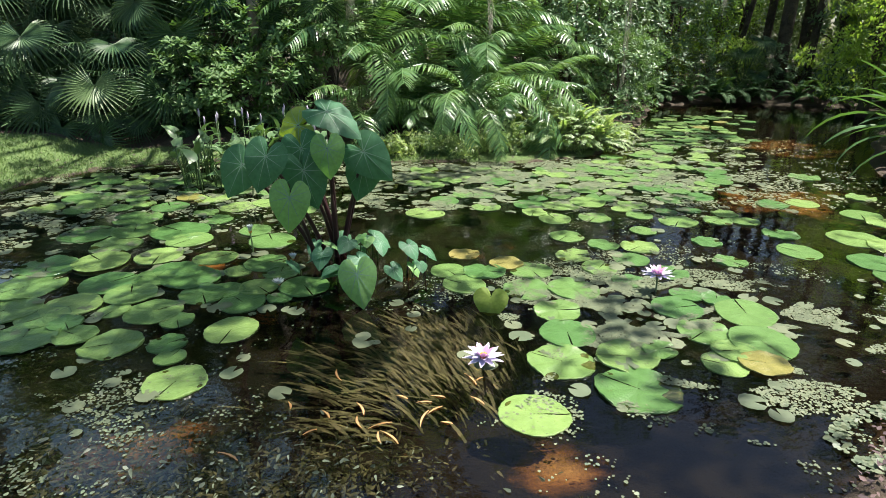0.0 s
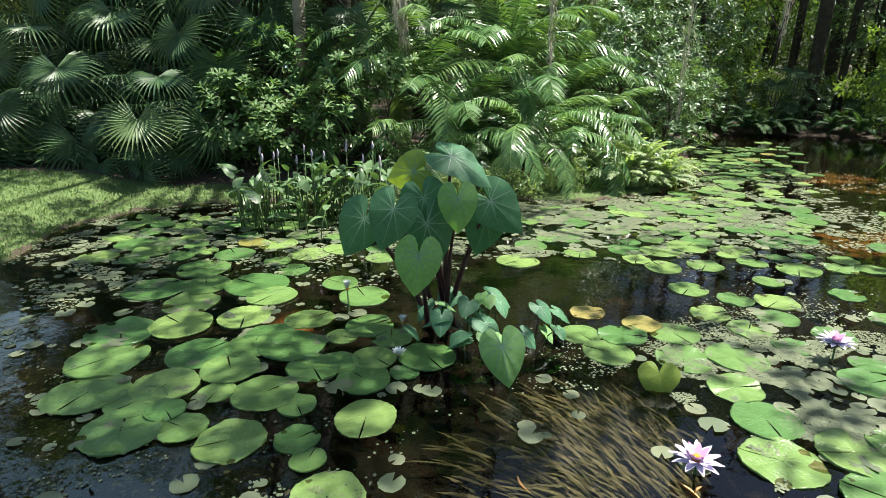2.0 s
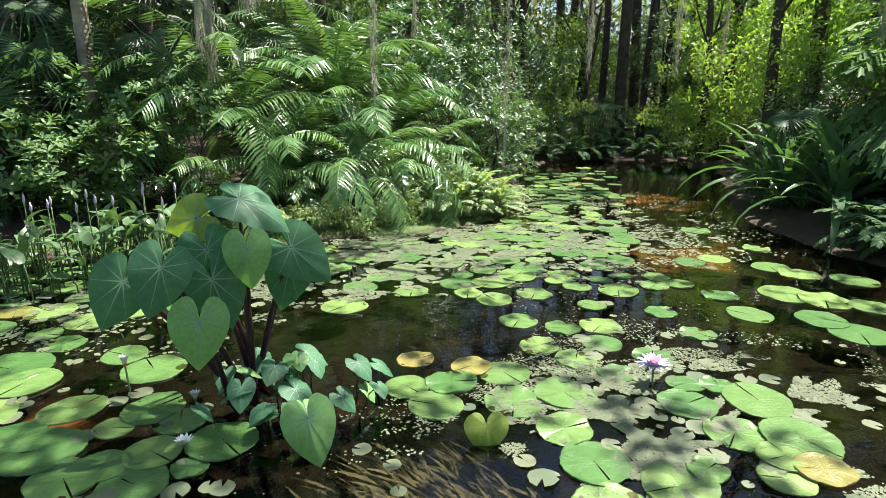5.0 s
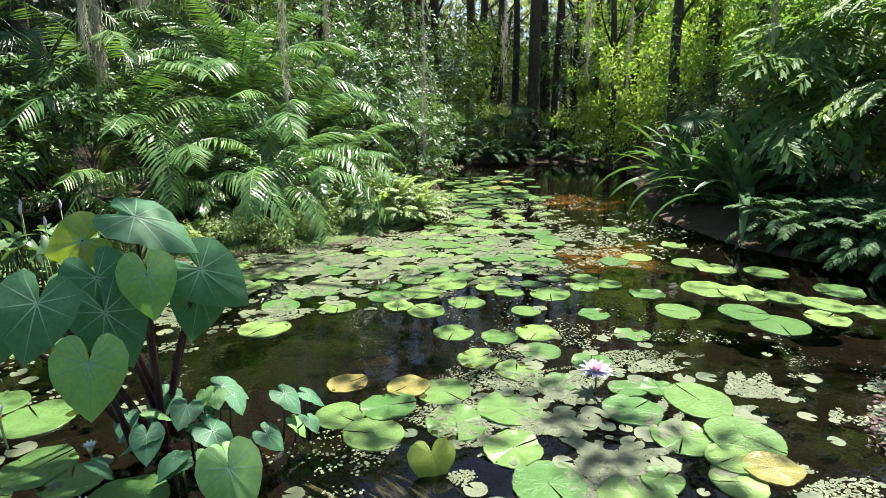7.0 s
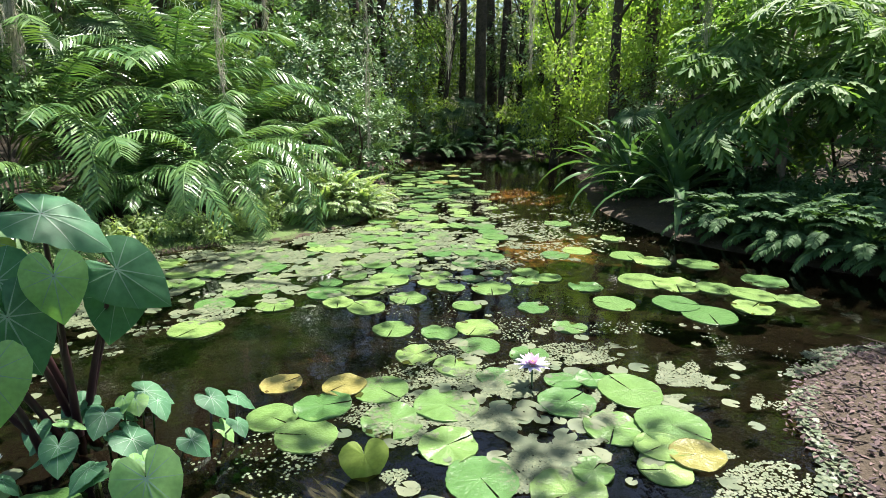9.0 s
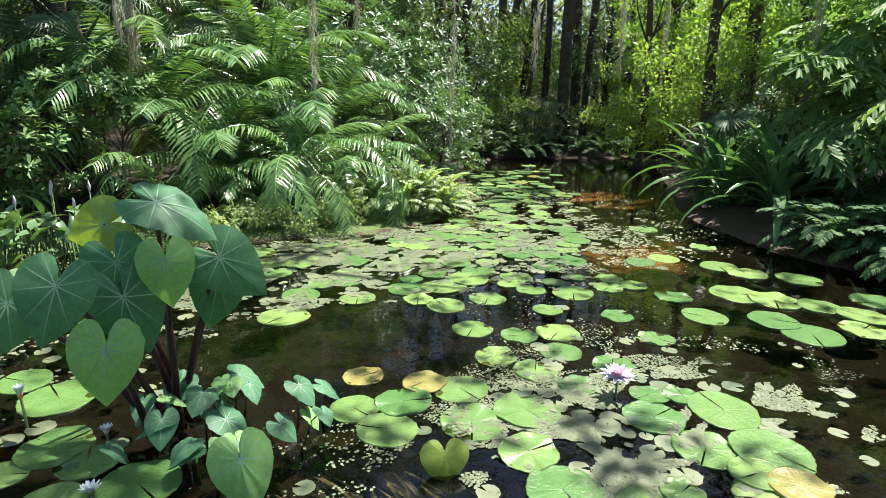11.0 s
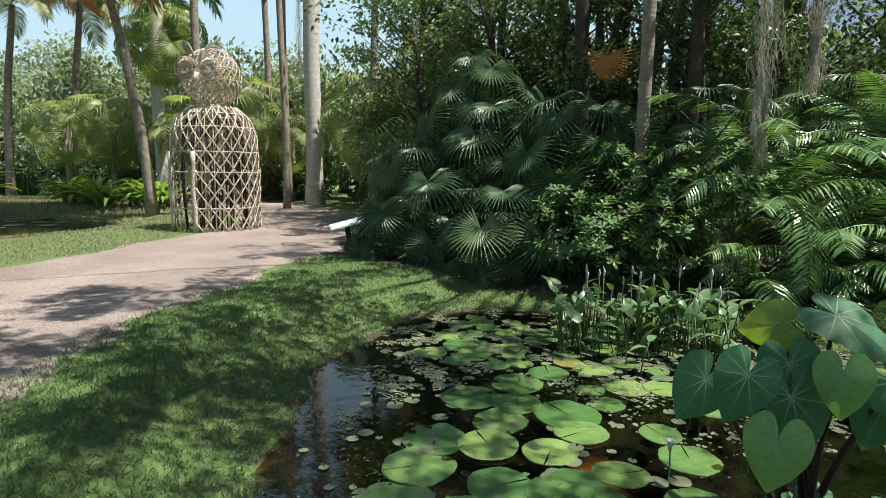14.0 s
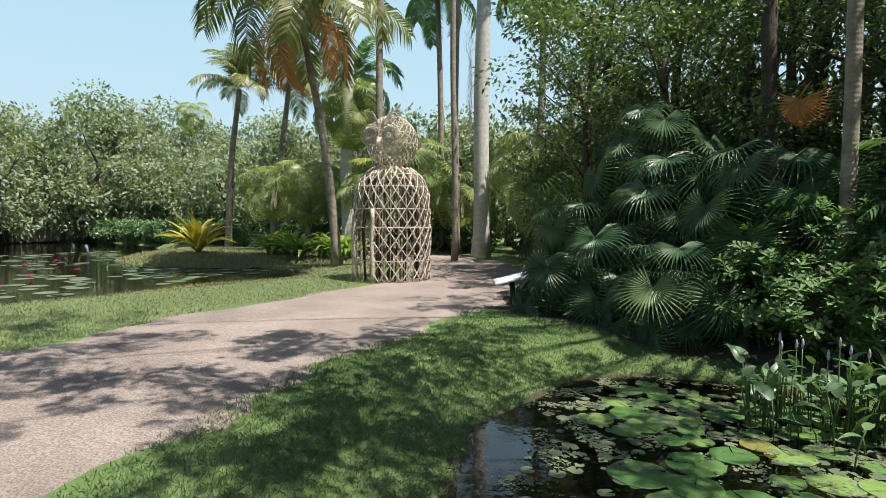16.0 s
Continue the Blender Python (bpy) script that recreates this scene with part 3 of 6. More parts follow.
CANOPY = [(-7.4, 18.8, 1.0), (-8.6, 21.8, 1.1), (-2.4, 17.6, 1.05), (0.8, 17.4, 1.1), (5.0, 18.6, 1.15), (9.5, 21.5, 1.25), (14.0, 20.2, 1.2), (17.0, 16.5, 1.3), (15.2, 8.8, 1.1),
          (15.0, 4.0, 1.2), (-4.0, 20.5, 1.3), (1.5, 21.5, 1.4), (4.5, 24.5, 1.4), (-2.0, 25.5, 1.4), (8.5, 26.0, 1.4), (14.5, 25.5, 1.4), (20.0, 21.5, 1.4), (19.5, 11.5, 1.3)]
for i, (x, y, sc) in enumerate(CANOPY):
    tree("canopy_tree", "dark-barked shade tree with a dense high leafy crown", OAK_TRUNKS[i % 3], OAK_CROWNS[i % 3], x, y, sc,
         6.6 + (i * 37 % 5) * 0.3, i * 77, "shade trees round the pond", 0.9)
for i, (x, y, sc, lf) in enumerate([(-7.2, 17.8, 1.0, 3.2), (-4.6, 16.8, 1.0, 4.2), (-2.6, 16.4, 1.0, 4.6), (-0.6, 17.0, 1.0, 5.0), (-3.6, 18.2, 1.1, 6.2), (1.4, 18.0, 1.0, 4.4), (-1.2, 16.9, 1.1, 3.0), (3.2, 18.6, 1.2, 2.6), (-5.2, 17.6, 1.1, 2.8), (0.8, 22.0, 1.3, 2.5), (6.5, 21.5, 1.3, 2.2), (11.0, 22.6, 1.3, 2.2),
                                    (15.8, 20.6, 1.2, 2.4), (-3.0, 21.0, 1.2, 2.6), (16.5, 14.0, 1.2, 2.2), (14.6, 6.0, 1.1, 1.8), (13.6, 3.2, 1.1, 1.7), (15.0, 11.0, 1.2, 2.0),
                                    (9.0, 28.0, 1.7, 2.6), (2.0, 28.0, 1.7, 2.6), (16.0, 27.0, 1.7, 2.6), (22.0, 22.0, 1.7, 2.6), (22.0, 14.0, 1.7, 2.4), (-9.5, 24.5, 1.2, 2.6), (-5.0, 30.0, 1.7, 2.6)]):
    tree("understorey_tree", "low leafy tree filling the shade of the wood", OAK_TRUNKS[(i + 1) % 3], OAK_CROWNS[(i + 2) % 3], x, y, sc * 0.8, lf, i * 51, "understorey trees")
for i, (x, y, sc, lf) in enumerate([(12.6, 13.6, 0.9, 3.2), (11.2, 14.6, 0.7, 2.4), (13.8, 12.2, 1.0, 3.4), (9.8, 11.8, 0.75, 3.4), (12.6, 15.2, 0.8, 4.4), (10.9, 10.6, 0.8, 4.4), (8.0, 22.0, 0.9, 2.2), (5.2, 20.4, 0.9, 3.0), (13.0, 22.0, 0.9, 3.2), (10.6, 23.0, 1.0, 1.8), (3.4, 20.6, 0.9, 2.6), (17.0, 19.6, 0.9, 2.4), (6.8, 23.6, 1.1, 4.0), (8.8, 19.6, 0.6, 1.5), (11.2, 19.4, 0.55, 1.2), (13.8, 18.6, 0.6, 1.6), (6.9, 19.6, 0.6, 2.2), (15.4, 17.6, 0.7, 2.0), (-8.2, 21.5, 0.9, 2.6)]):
    tree("sunlit_tree", "small tree with sunlight put into its bright yellow-green leaves", OAK_TRUNKS[i % 3], LIME_CROWNS[i % 2], x, y, sc, lf, i * 63, "sunlit young trees", 1.1)
for i in range(17):
    a = radians(18 + i * 6.5)
    d = 25 + (i * 7 % 5)
    tree("understorey_tree", "low leafy tree filling the shade of the wood", OAK_TRUNKS[i % 3], OAK_CROWNS[i % 3], 2 + d * math.cos(a), 4 + d * math.sin(a), 1.0, 1.7, i * 59, "understorey trees")
# an oak whose boughs, out of view overhead, are added to shade lawn and pads
oak = thing("overhanging_oak", "old oak with mossy limbs over the pond, unseen boughs added for shade", "tree", "", (-0.9, 15.6, 0.3))
part("trunk", trunk_mesh("trunk", BARK, 7.0, 0.18, 0.12, (0.3, -0.6), 83, 5, 2.2), oak)
for i, (top, sc) in enumerate((((0.9, -8.0, 7.4), 0.7), ((-1.2, -7.4, 7.2), 0.75), ((-3.3, -8.2, 7.6), 0.75), ((-4.2, -10.0, 8.0), 0.72), ((-0.2, -9.8, 7.8), 0.7), ((2.1, -9.7, 8.2), 0.55), ((-5.6, -8.0, 8.2), 0.6), ((-2.1, -10.8, 8.2), 0.6), ((2.4, -8.3, 7.3), 0.62), ((2.2, -9.0, 7.0), 0.62), ((-0.1, -8.6, 6.8), 0.55), ((1.5, -5.9, 7.2), 0.75), ((0.1, -6.3, 7.0), 0.75), ((-1.9, -5.6, 7.2), 0.75), ((-0.9, -2.4, 6.7), 0.75), ((0.5, -1.8, 6.9), 0.65), ((-2.4, -3.0, 6.9), 0.7))):
    g = Geo()
    s = np.linspace(0, 1, 9)[:, None]
    tube(g, np.array([0.2, -0.4, 5.0]) * (1 - s) + np.array(top) * s + np.array([0, 0, 0.7]) * np.sin(s * 3.1), np.linspace(0.035, 0.01, 9), 7)
    part("limb", g.mesh("limb", BARK), oak)
    part("crown", SHADE_BOUGHS[i % 2], oak, pose(*top, 0, 0, i * 70) @ Matrix.Diagonal((sc, sc, sc * 0.6, 1)))
# thin crowns out of view, added to throw dapples on the middle pads
DAPPLE_CROWN = crown_mesh("crown", OAK, 620, (2.2, 2.0, 0.9), 22, 0.15, 33)
for i, top in enumerate(((4.6, -9.2, 6.4), (6.4, -7.4, 6.8), (4.4, -6.2, 6.6))):
    g = Geo()
    s = np.linspace(0, 1, 9)[:, None]
    tube(g, np.array([0.2, -0.4, 5.2]) * (1 - s) + np.array(top) * s + np.array([0, 0, 0.9]) * np.sin(s * 3.1), np.linspace(0.1, 0.02, 9), 6)
    part("limb", g.mesh("limb", BARK), oak)
    part("crown", DAPPLE_CROWN, oak, pose(*top, 0, 0, i * 70))
mossy = thing("mossy_tree", "slender tree with long mossy limbs over the channel, unseen crowns added for shade", "tree", "", (10.4, 11.4, 0.3))
part("trunk", trunk_mesh("trunk", BARK, 7.0, 0.16, 0.09, (-0.2, 0.3), 84, 5, 1.6), mossy)
for x, y, z in ((7.5, 12.0, 4.9), (9.3, 12.6, 5.4), (6.1, 12.6, 5.1), (8.0, 9.0, 4.9), (4.4, 12.5, 5.5)):
    g = Geo()
    s = np.linspace(0, 1, 9)[:, None]
    tube(g, np.array([-0.1, 0.15, 4.6]) * (1 - s) + np.array([x - 10.4, y - 11.4, z - 0.3]) * s + np.array([0, 0, 0.5]) * np.sin(s * 3.1), np.linspace(0.07, 0.012, 9), 6)
    part("limb", g.mesh("limb", BARK), mossy)
# crowns above the view, added to shade the channel shrubs and right-hand pads
for i, (x, y, z) in enumerate(((7.6, 14.2, 6.2), (9.0, 16.2, 6.4), (7.8, 7.0, 6.4), (7.0, 5.9, 6.2))):
    g = Geo()
    s = np.linspace(0, 1, 9)[:, None]
    tube(g, np.array([-0.1, 0.15, 5.0]) * (1 - s) + np.array([x - 10.4, y - 11.4, z - 0.3]) * s + np.array([0, 0, 0.5]) * np.sin(s * 3.1), np.linspace(0.05, 0.012, 9), 6)
    part("limb", g.mesh("limb", BARK), mossy)
    part("crown", SHADE_BOUGHS[i % 2] if i < 2 else DAPPLE_CROWN, mossy, pose(x - 10.4, y - 11.4, z - 0.3, 0, 0, i * 80) @ Matrix.Diagonal((0.8, 0.8, 0.6, 1)))
for i, (x, y, lf, s) in enumerate([(-3.4, 15.8, 5.2, 0.6), (-0.6, 14.6, 4.6, 0.55), (-4.4, 15.4, 4.8, 0.6), (-6.2, 15.8, 4.4, 0.6)]):
    tree("laurel_oak", "small-leaved oak with a mid-height crown over the palms", OAK_TRUNKS[i % 3], OVER_CROWNS[i % 2], x, y, s, lf / s, i * 67, "oaks over the palms", 0.8)
FAR_TRUNK = trunk_mesh("trunk", BARK, 5.0, 0.3, 0.12, (0.8, -0.4), 81, 7, 1.8)
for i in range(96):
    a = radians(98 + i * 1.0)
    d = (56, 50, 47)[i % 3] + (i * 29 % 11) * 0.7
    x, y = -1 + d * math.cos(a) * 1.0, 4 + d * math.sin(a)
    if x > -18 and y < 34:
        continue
    tree("far_tree", "grey-green pond tree on the far shore hung with moss, sunlight in its colour", FAR_TRUNK, FAR_CROWNS[i % 3], x, y, rnd.uniform(0.9, 1.2), (6.6, 4.2, 2.4)[i % 3] + rnd.uniform(0, 1.2), i * 47, "trees beyond the lagoon", 1.0)
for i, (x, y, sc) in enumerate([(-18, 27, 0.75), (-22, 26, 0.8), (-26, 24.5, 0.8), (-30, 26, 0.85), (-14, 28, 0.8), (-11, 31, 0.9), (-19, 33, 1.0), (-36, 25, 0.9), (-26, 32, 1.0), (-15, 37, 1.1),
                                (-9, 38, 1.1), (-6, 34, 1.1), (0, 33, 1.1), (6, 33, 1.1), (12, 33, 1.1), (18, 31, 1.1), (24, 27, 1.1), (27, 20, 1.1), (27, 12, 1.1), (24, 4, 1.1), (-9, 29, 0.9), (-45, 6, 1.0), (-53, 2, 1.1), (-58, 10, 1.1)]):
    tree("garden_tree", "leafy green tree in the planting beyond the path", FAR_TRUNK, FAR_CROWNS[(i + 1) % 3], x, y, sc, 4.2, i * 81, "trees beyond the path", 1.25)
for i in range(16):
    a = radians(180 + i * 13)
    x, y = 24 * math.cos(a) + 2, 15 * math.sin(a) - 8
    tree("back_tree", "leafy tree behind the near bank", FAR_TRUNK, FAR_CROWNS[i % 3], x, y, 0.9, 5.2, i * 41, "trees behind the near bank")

for i, (x, y, h, r0) in enumerate([(11.8, 18.3, 9, 0.17), (12.9, 18.5, 8.5, 0.1), (9.0, 19.4, 8, 0.07), (14.8, 18.6, 8, 0.1),
                                   (15.6, 17.2, 8, 0.08), (-2.6, 14.6, 8, 0.12), (-0.8, 14.4, 8, 0.1), (1.8, 14.2, 8, 0.09), (13.0, 20.6, 8, 0.12), (16.6, 18.8, 8, 0.12)]):
    root = thing("bare_tree", "dark slender bare-stemmed tree in the wood", "tree", "bare-stemmed trees in the wood", (x, y, 0.3))
    part("trunk", trunk_mesh("trunk", BARK, h + 2, r0 * 1.1, r0 * 0.7, (0.3 * math.sin(i * 2.1), 0.2), 90 + i, 3, 0.9), root)

# ---- palms of the left bank ----
FANS = [fan_frond("fan_frond", FAN, 0.9 + 0.12 * i, 0.5 + 0.035 * i, 32, 118 + 9 * i, 0.2 + 0.14 * i, 100 + i, 34 + 15 * i, 0.8) for i in range(4)]
PALE_FAN = fan_frond("pale_frond", FAN_PALE, 0.95, 0.56, 36, 150, 0.12, 109, 40, 0.8)
LIGHT_FANS = [fan_frond("sabal_frond", FAN_LIGHT, 1.2, 0.8, 26, 125, 0.35 + 0.25 * i, 110 + i, 45, 0.9) for i in range(2)]
DEAD_FANS = [fan_frond("dry_frond", FAN_DEAD, 0.9, 0.75, 26, 110, 0.7, 115)]
FAN_AT = {}
fan_label = "dark green fan palm with wide split fronds on the bank"
BANK_FANS = [(-3.5, 12.7, 0.3, 26, (0.85, 1.05), (-30, 70), 250, 300),
             (-4.6, 13.4, 0.3, 28, (0.95, 1.25), (-25, 75), 250, 330),
             (-5.4, 13.3, 0.3, 26, (0.85, 1.1), (-40, 65), 230, 330),
             (-4.0, 14.2, 1.6, 26, (1.0, 1.3), (-25, 70), 260, 360),
             (-2.4, 13.6, 1.7, 20, (0.95, 1.2), (-20, 60), 260, 320),
             (-5.6, 14.6, 1.3, 24, (1.0, 1.25), (-30, 70), 230, 360),
             (-4.5, 14.9, 2.5, 24, (1.0, 1.25), (-30, 70), 250, 360)]
WOOD_FANS = [(-0.6, 13.2, 2.1, 16, (0.8, 1.0), (-20, 55), 270, 320),
             (-3.0, 12.4, 0.3, 12, (0.6, 0.8), (-10, 60), 260, 240),
             (1.2, 14.2, 2.2, 16, (0.9, 1.1), (-20, 60), 270, 360),
             (8.2, 9.9, 0.4, 10, (0.8, 1.0), (5, 70), 200, 300),
             (13.8, 17.9, 0.3, 14, (0.9, 1.1), (0, 70), 250, 300),
             (11.0, 18.6, 0.3, 12, (0.9, 1.1), (0, 70), 250, 300)]
for i, (x, y, z, n, sc, lean, hd, sp) in enumerate(BANK_FANS + WOOD_FANS):
    FAN_AT[(x, y)] = rosette("fan_palm", fan_label, "palm", FANS, int(n * 1.15), (x, y, z), lean, "fan palms", "frond", sc, hd, sp, 200 + i)
g = Geo()
tube(g, [(0, 0, 0), (0.02, 0, 1.0), (0, 0.02, 2.2)], [0.13, 0.11, 0.1], 10)
STUMP = g.mesh("palm_stem", PALM_BARK)
for x, y, z in [(-4.5, 14.9, 2.5), (-4.0, 14.2, 1.6), (-2.4, 13.6, 1.7), (-5.6, 14.6, 1.3), (-0.6, 13.2, 2.1), (1.2, 14.2, 2.2)]:
    part("stem", STUMP, FAN_AT[(x, y)], pose(0, 0, 0.25 - z) @ Matrix.Diagonal((1, 1, (z - 0.2) / 2.2, 1)))
# one large pale fan that faces the lawn
hero = thing("fan_palm", "fan palm with a large pale frond facing the lawn", "palm", "fan palms", (-3.45, 12.45, 0.85))
for rz, ry, rx, sc, me in ((272, -6, 0, 1.0, PALE_FAN), (232, -5, 10, 0.9, FANS[0]), (312, -4, -10, 0.9, FANS[0]), (292, -40, 5, 0.95, FANS[1]), (245, -48, 5, 0.95, FANS[0])):
    part("frond", me, hero, pose(0, 0, 0, 0, 0, rz) @ pose(0, 0, 0, rx, ry, 0) @ Matrix.Scale(sc, 4))
part("stem", STUMP, hero, pose(0, 0, -0.65) @ Matrix.Diagonal((1, 1, 0.32, 1)))
dead = rosette("dry_palm_fronds", "dry orange-brown fan fronds hanging in the palms", "palm", DEAD_FANS, 2, (-2.05, 14.1, 3.9), (-70, -30), "", "frond", (0.5, 0.6), 260, 80, 33)


def palm_trunk(x, y, h, r0, r1, bend, mat, label, seed):
    root = thing("bare_palm", label, "palm", "bare palm trunks", (x, y, 0.3))
    part("trunk", trunk_mesh("trunk", mat, h + 4, r0, r1, bend, seed, 0, 1, 14), root)
    return root


palm_trunk(-1.5, 12.7, 8.0, 0.09, 0.08, (0.05, 0.0), PALM_BARK, "grey-brown ringed palm trunk rising from the shrubs", 301)
palm_trunk(-0.8, 15.4, 8.0, 0.10, 0.09, (-0.2, 0.0), PALM_BARK, "thin grey palm trunk in the shade", 302)

# feather-leaved cycads
CYCADS = [pinnate_frond("cycad_frond", CYCAD, 1.85 + 0.2 * i, 32, 85 + 18 * i, 40, 0.32, 0.0135, 0.22, 310 + i) for i in range(3)]
for i, (x, y, z, n, sc, lean) in enumerate([(0.85, 12.4, 0.35, 34, (0.8, 1.15), (-28, 62)), (2.2, 12.9, 0.45, 30, (0.8, 1.15), (-25, 62)), (0.1, 12.9, 1.2, 26, (0.9, 1.2), (-20, 65)),
                                            (1.7, 13.4, 1.5, 30, (0.9, 1.25), (-15, 65)), (3.0, 13.6, 1.1, 26, (0.8, 1.1), (-20, 60)), (1.2, 12.0, 0.25, 16, (0.55, 0.8), (-25, 35)), (0.0, 12.0, 0.3, 14, (0.6, 0.85), (-20, 40)), (1.7, 11.7, 0.55, 22, (0.6, 0.85), (-30, 50)), (2.6, 12.0, 0.5, 22, (0.65, 0.85), (-30, 50))]):
    rosette("cycad", "glossy dark green cycad with arching feather fronds", "cycad", CYCADS, int(n * 0.78), (x, y, z), lean, "cycads on the bank", "frond", sc, 265, 360, 320 + i)

# broad-leaved shrubs
BANK_SHRUBS = [(-2.3, 12.1, 0.95, 0.8), (-1.6, 11.9, 0.8, 0.75), (-1.0, 11.95, 0.95, 0.75), (-1.9, 12.6, 1.5, 0.9), (-0.9, 12.4, 1.5, 0.85), (-0.3, 12.2, 1.6, 0.65),
               (-2.6, 12.9, 1.2, 0.7), (4.6, 13.2, 0.9, 1.1), (5.2, 14.6, 1.0, 1.2), (4.0, 13.9, 1.9, 1.2), (6.0, 16.0, 1.0, 1.2), (6.9, 17.7, 0.9, 1.1),
               (8.4, 18.4, 0.8, 1.1), (9.8, 18.6, 0.8, 1.0), (11.6, 18.3, 0.8, 1.0), (13.2, 17.3, 0.8, 1.0), (14.2, 15.8, 0.9, 1.1)]
CHANNEL_SHRUBS = [(5.4, 16.2, 2.1, 1.3), (7.2, 19.0, 2.0, 1.3), (8.0, 6.0, 0.7, 1.1), (8.2, 4.8, 1.2, 1.3), (8.9, 7.4, 0.9, 1.2), (7.6, 5.2, 0.6, 0.9),
               (13.4, 14.0, 0.8, 1.0), (3.3, 14.4, 2.6, 1.3), (7.0, 18.6, 3.0, 1.7), (9.0, 19.2, 2.2, 1.8), (13.6, 18.6, 3.2, 1.8), (15.0, 17.4, 2.4, 1.8),
               (5.6, 18.0, 4.2, 1.9), (6.4, 17.2, 2.2, 1.4), (13.0, 12.6, 1.6, 1.5), (9.6, 10.4, 1.4, 1.3), (9.2, 9.0, 2.4, 1.4)]
for i, (x, y, z, s) in enumerate(BANK_SHRUBS + CHANNEL_SHRUBS):
    root = thing("shrub", "broad-leaved green shrub at the water's edge", "shrub", "bank shrubs", (x, y, 0.28))
    part("stem", SHRUB_STEMS[i % 2], root, Matrix.Diagonal((s, s, max(z, 0.3) / 0.9, 1)))
    part("crown", (WHORL_CROWNS if i < 7 else SHRUB_CROWNS)[i % 3], root, pose(0, 0, z - 0.2, 0, 0, i * 71) @ Matrix.Scale(s, 4))

# ferns
FERNS = [pinnate_frond("fern_frond", SUNLIT_FERN, 0.5 + 0.06 * i, 62, 95, 26, 0.075, 0.009, 0.15, 330 + i, 0.1) for i in range(3)]
spots = [(3.35 + rnd.uniform(-0.75, 0.7), 11.6 + rnd.uniform(-0.45, 0.5)) for _ in range(24)]
for i, (x, y) in enumerate(spots):
    z = float(ground_height(np.array([x]), np.array([y]))[0])
    rosette("fern", "sword fern with dappled sun put into its pale green", "fern", FERNS, 15, (x, y, max(z, 0.03)), (-20, 45), "sword ferns on the bank", "frond", (0.7, 1.25), None, 360, 340 + i)
# ferns and herbs here wear the fern green with shade mixed in
SHADED_FERNS = [pinnate_frond("fern_frond", SHADED_FERN, 0.46 + 0.06 * i, 62, 95, 28, 0.085, 0.011, 0.15, 334 + i, 0.1) for i in range(3)]
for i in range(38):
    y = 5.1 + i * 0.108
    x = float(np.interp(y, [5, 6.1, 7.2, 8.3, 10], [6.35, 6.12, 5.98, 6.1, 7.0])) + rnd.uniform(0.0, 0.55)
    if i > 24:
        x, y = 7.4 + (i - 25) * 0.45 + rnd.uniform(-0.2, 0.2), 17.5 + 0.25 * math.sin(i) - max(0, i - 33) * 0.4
    rosette("fern", "fern overhanging the shaded bank, shade put into its green", "fern", SHADED_FERNS, 11, (x, y, 0.15), (-40, 35), "ferns of the shaded bank", "frond", (1.0, 1.6), 180, 300, 370 + i)

HERBS = [crown_mesh("leaves", SUNLIT_FERN, 420, (0.26, 0.24, 0.2), 14, 0.055, 360 + i, blade=LEAF) for i in range(3)]
for i in range(34):
    x = 0.2 + 0.125 * i + rnd.uniform(-0.1, 0.1)
    y = 11.05 + max(0, x - 3.0) * 0.55 + rnd.uniform(-0.08, 0.35)
    z = max(float(ground_height(np.array([x]), np.array([y]))[0]), 0.02)
    root = thing("bank_herb", "low leafy herb at the water's edge, sunlight in its pale green", "plant", "herbs along the bank", (x, y, z))
    part("leaves", HERBS[i % 3], root, pose(0, 0, 0.14, 0, 0, i * 61) @ Matrix.Scale(rnd.uniform(0.7, 1.15), 4))
SHADED_HERBS = [crown_mesh("leaves", SHADED_FERN, 500, (0.32, 0.32, 0.22), 16, 0.075, 364 + i, blade=LEAF) for i in range(3)]
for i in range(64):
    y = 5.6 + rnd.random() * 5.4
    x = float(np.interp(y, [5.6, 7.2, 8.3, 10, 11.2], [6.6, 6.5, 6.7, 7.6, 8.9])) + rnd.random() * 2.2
    root = thing("shade_herb", "low leafy herb on the shaded bank, shade put into its dark green", "plant", "herbs of the shaded bank", (x, y, float(ground_height(np.array([x]), np.array([y]))[0])))
    part("leaves", SHADED_HERBS[i % 3], root, pose(0, 0, 0.16, 0, 0, i * 61) @ Matrix.Scale(rnd.uniform(0.8, 1.5), 4))
# low plants at the foot of the palms
LOW = [strap_leaf("low_leaf", SHRUB, 0.45, 0.035, 60, 70 + 20 * i) for i in range(2)]
for i in range(16):
    rosette("ground_lily", "low dark strap-leaved plant at the foot of the palms", "plant", LOW, 14, (-5.3 + 0.27 * i + rnd.uniform(-0.1, 0.1), 12.2 + rnd.uniform(-0.15, 0.3) + 0.2 * max(0, 6 - i) * 0.2, 0.3),
            (-20, 30), "low plants under the palms", "leaf", (0.7, 1.2), None, 360, 800 + i)
# strap-leaved lilies, fishtail palm
STRAPS = [strap_leaf("strap_leaf", STRAP, 1.35 + 0.18 * i, 0.068, 62, 60 + 28 * i) for i in range(3)]
for i, (x, y, n) in enumerate([(7.4, 9.6, 24), (7.0, 8.6, 26), (7.9, 10.3, 20), (7.6, 8.9, 20)]):
    rosette("strap_lily", "dark green strap-leaved lily clump at the water", "lily", STRAPS, n, (x, y, 0.3), (-40, 32), "strap lilies", "leaf", (0.75, 1.1), 200, 360, 390 + i)


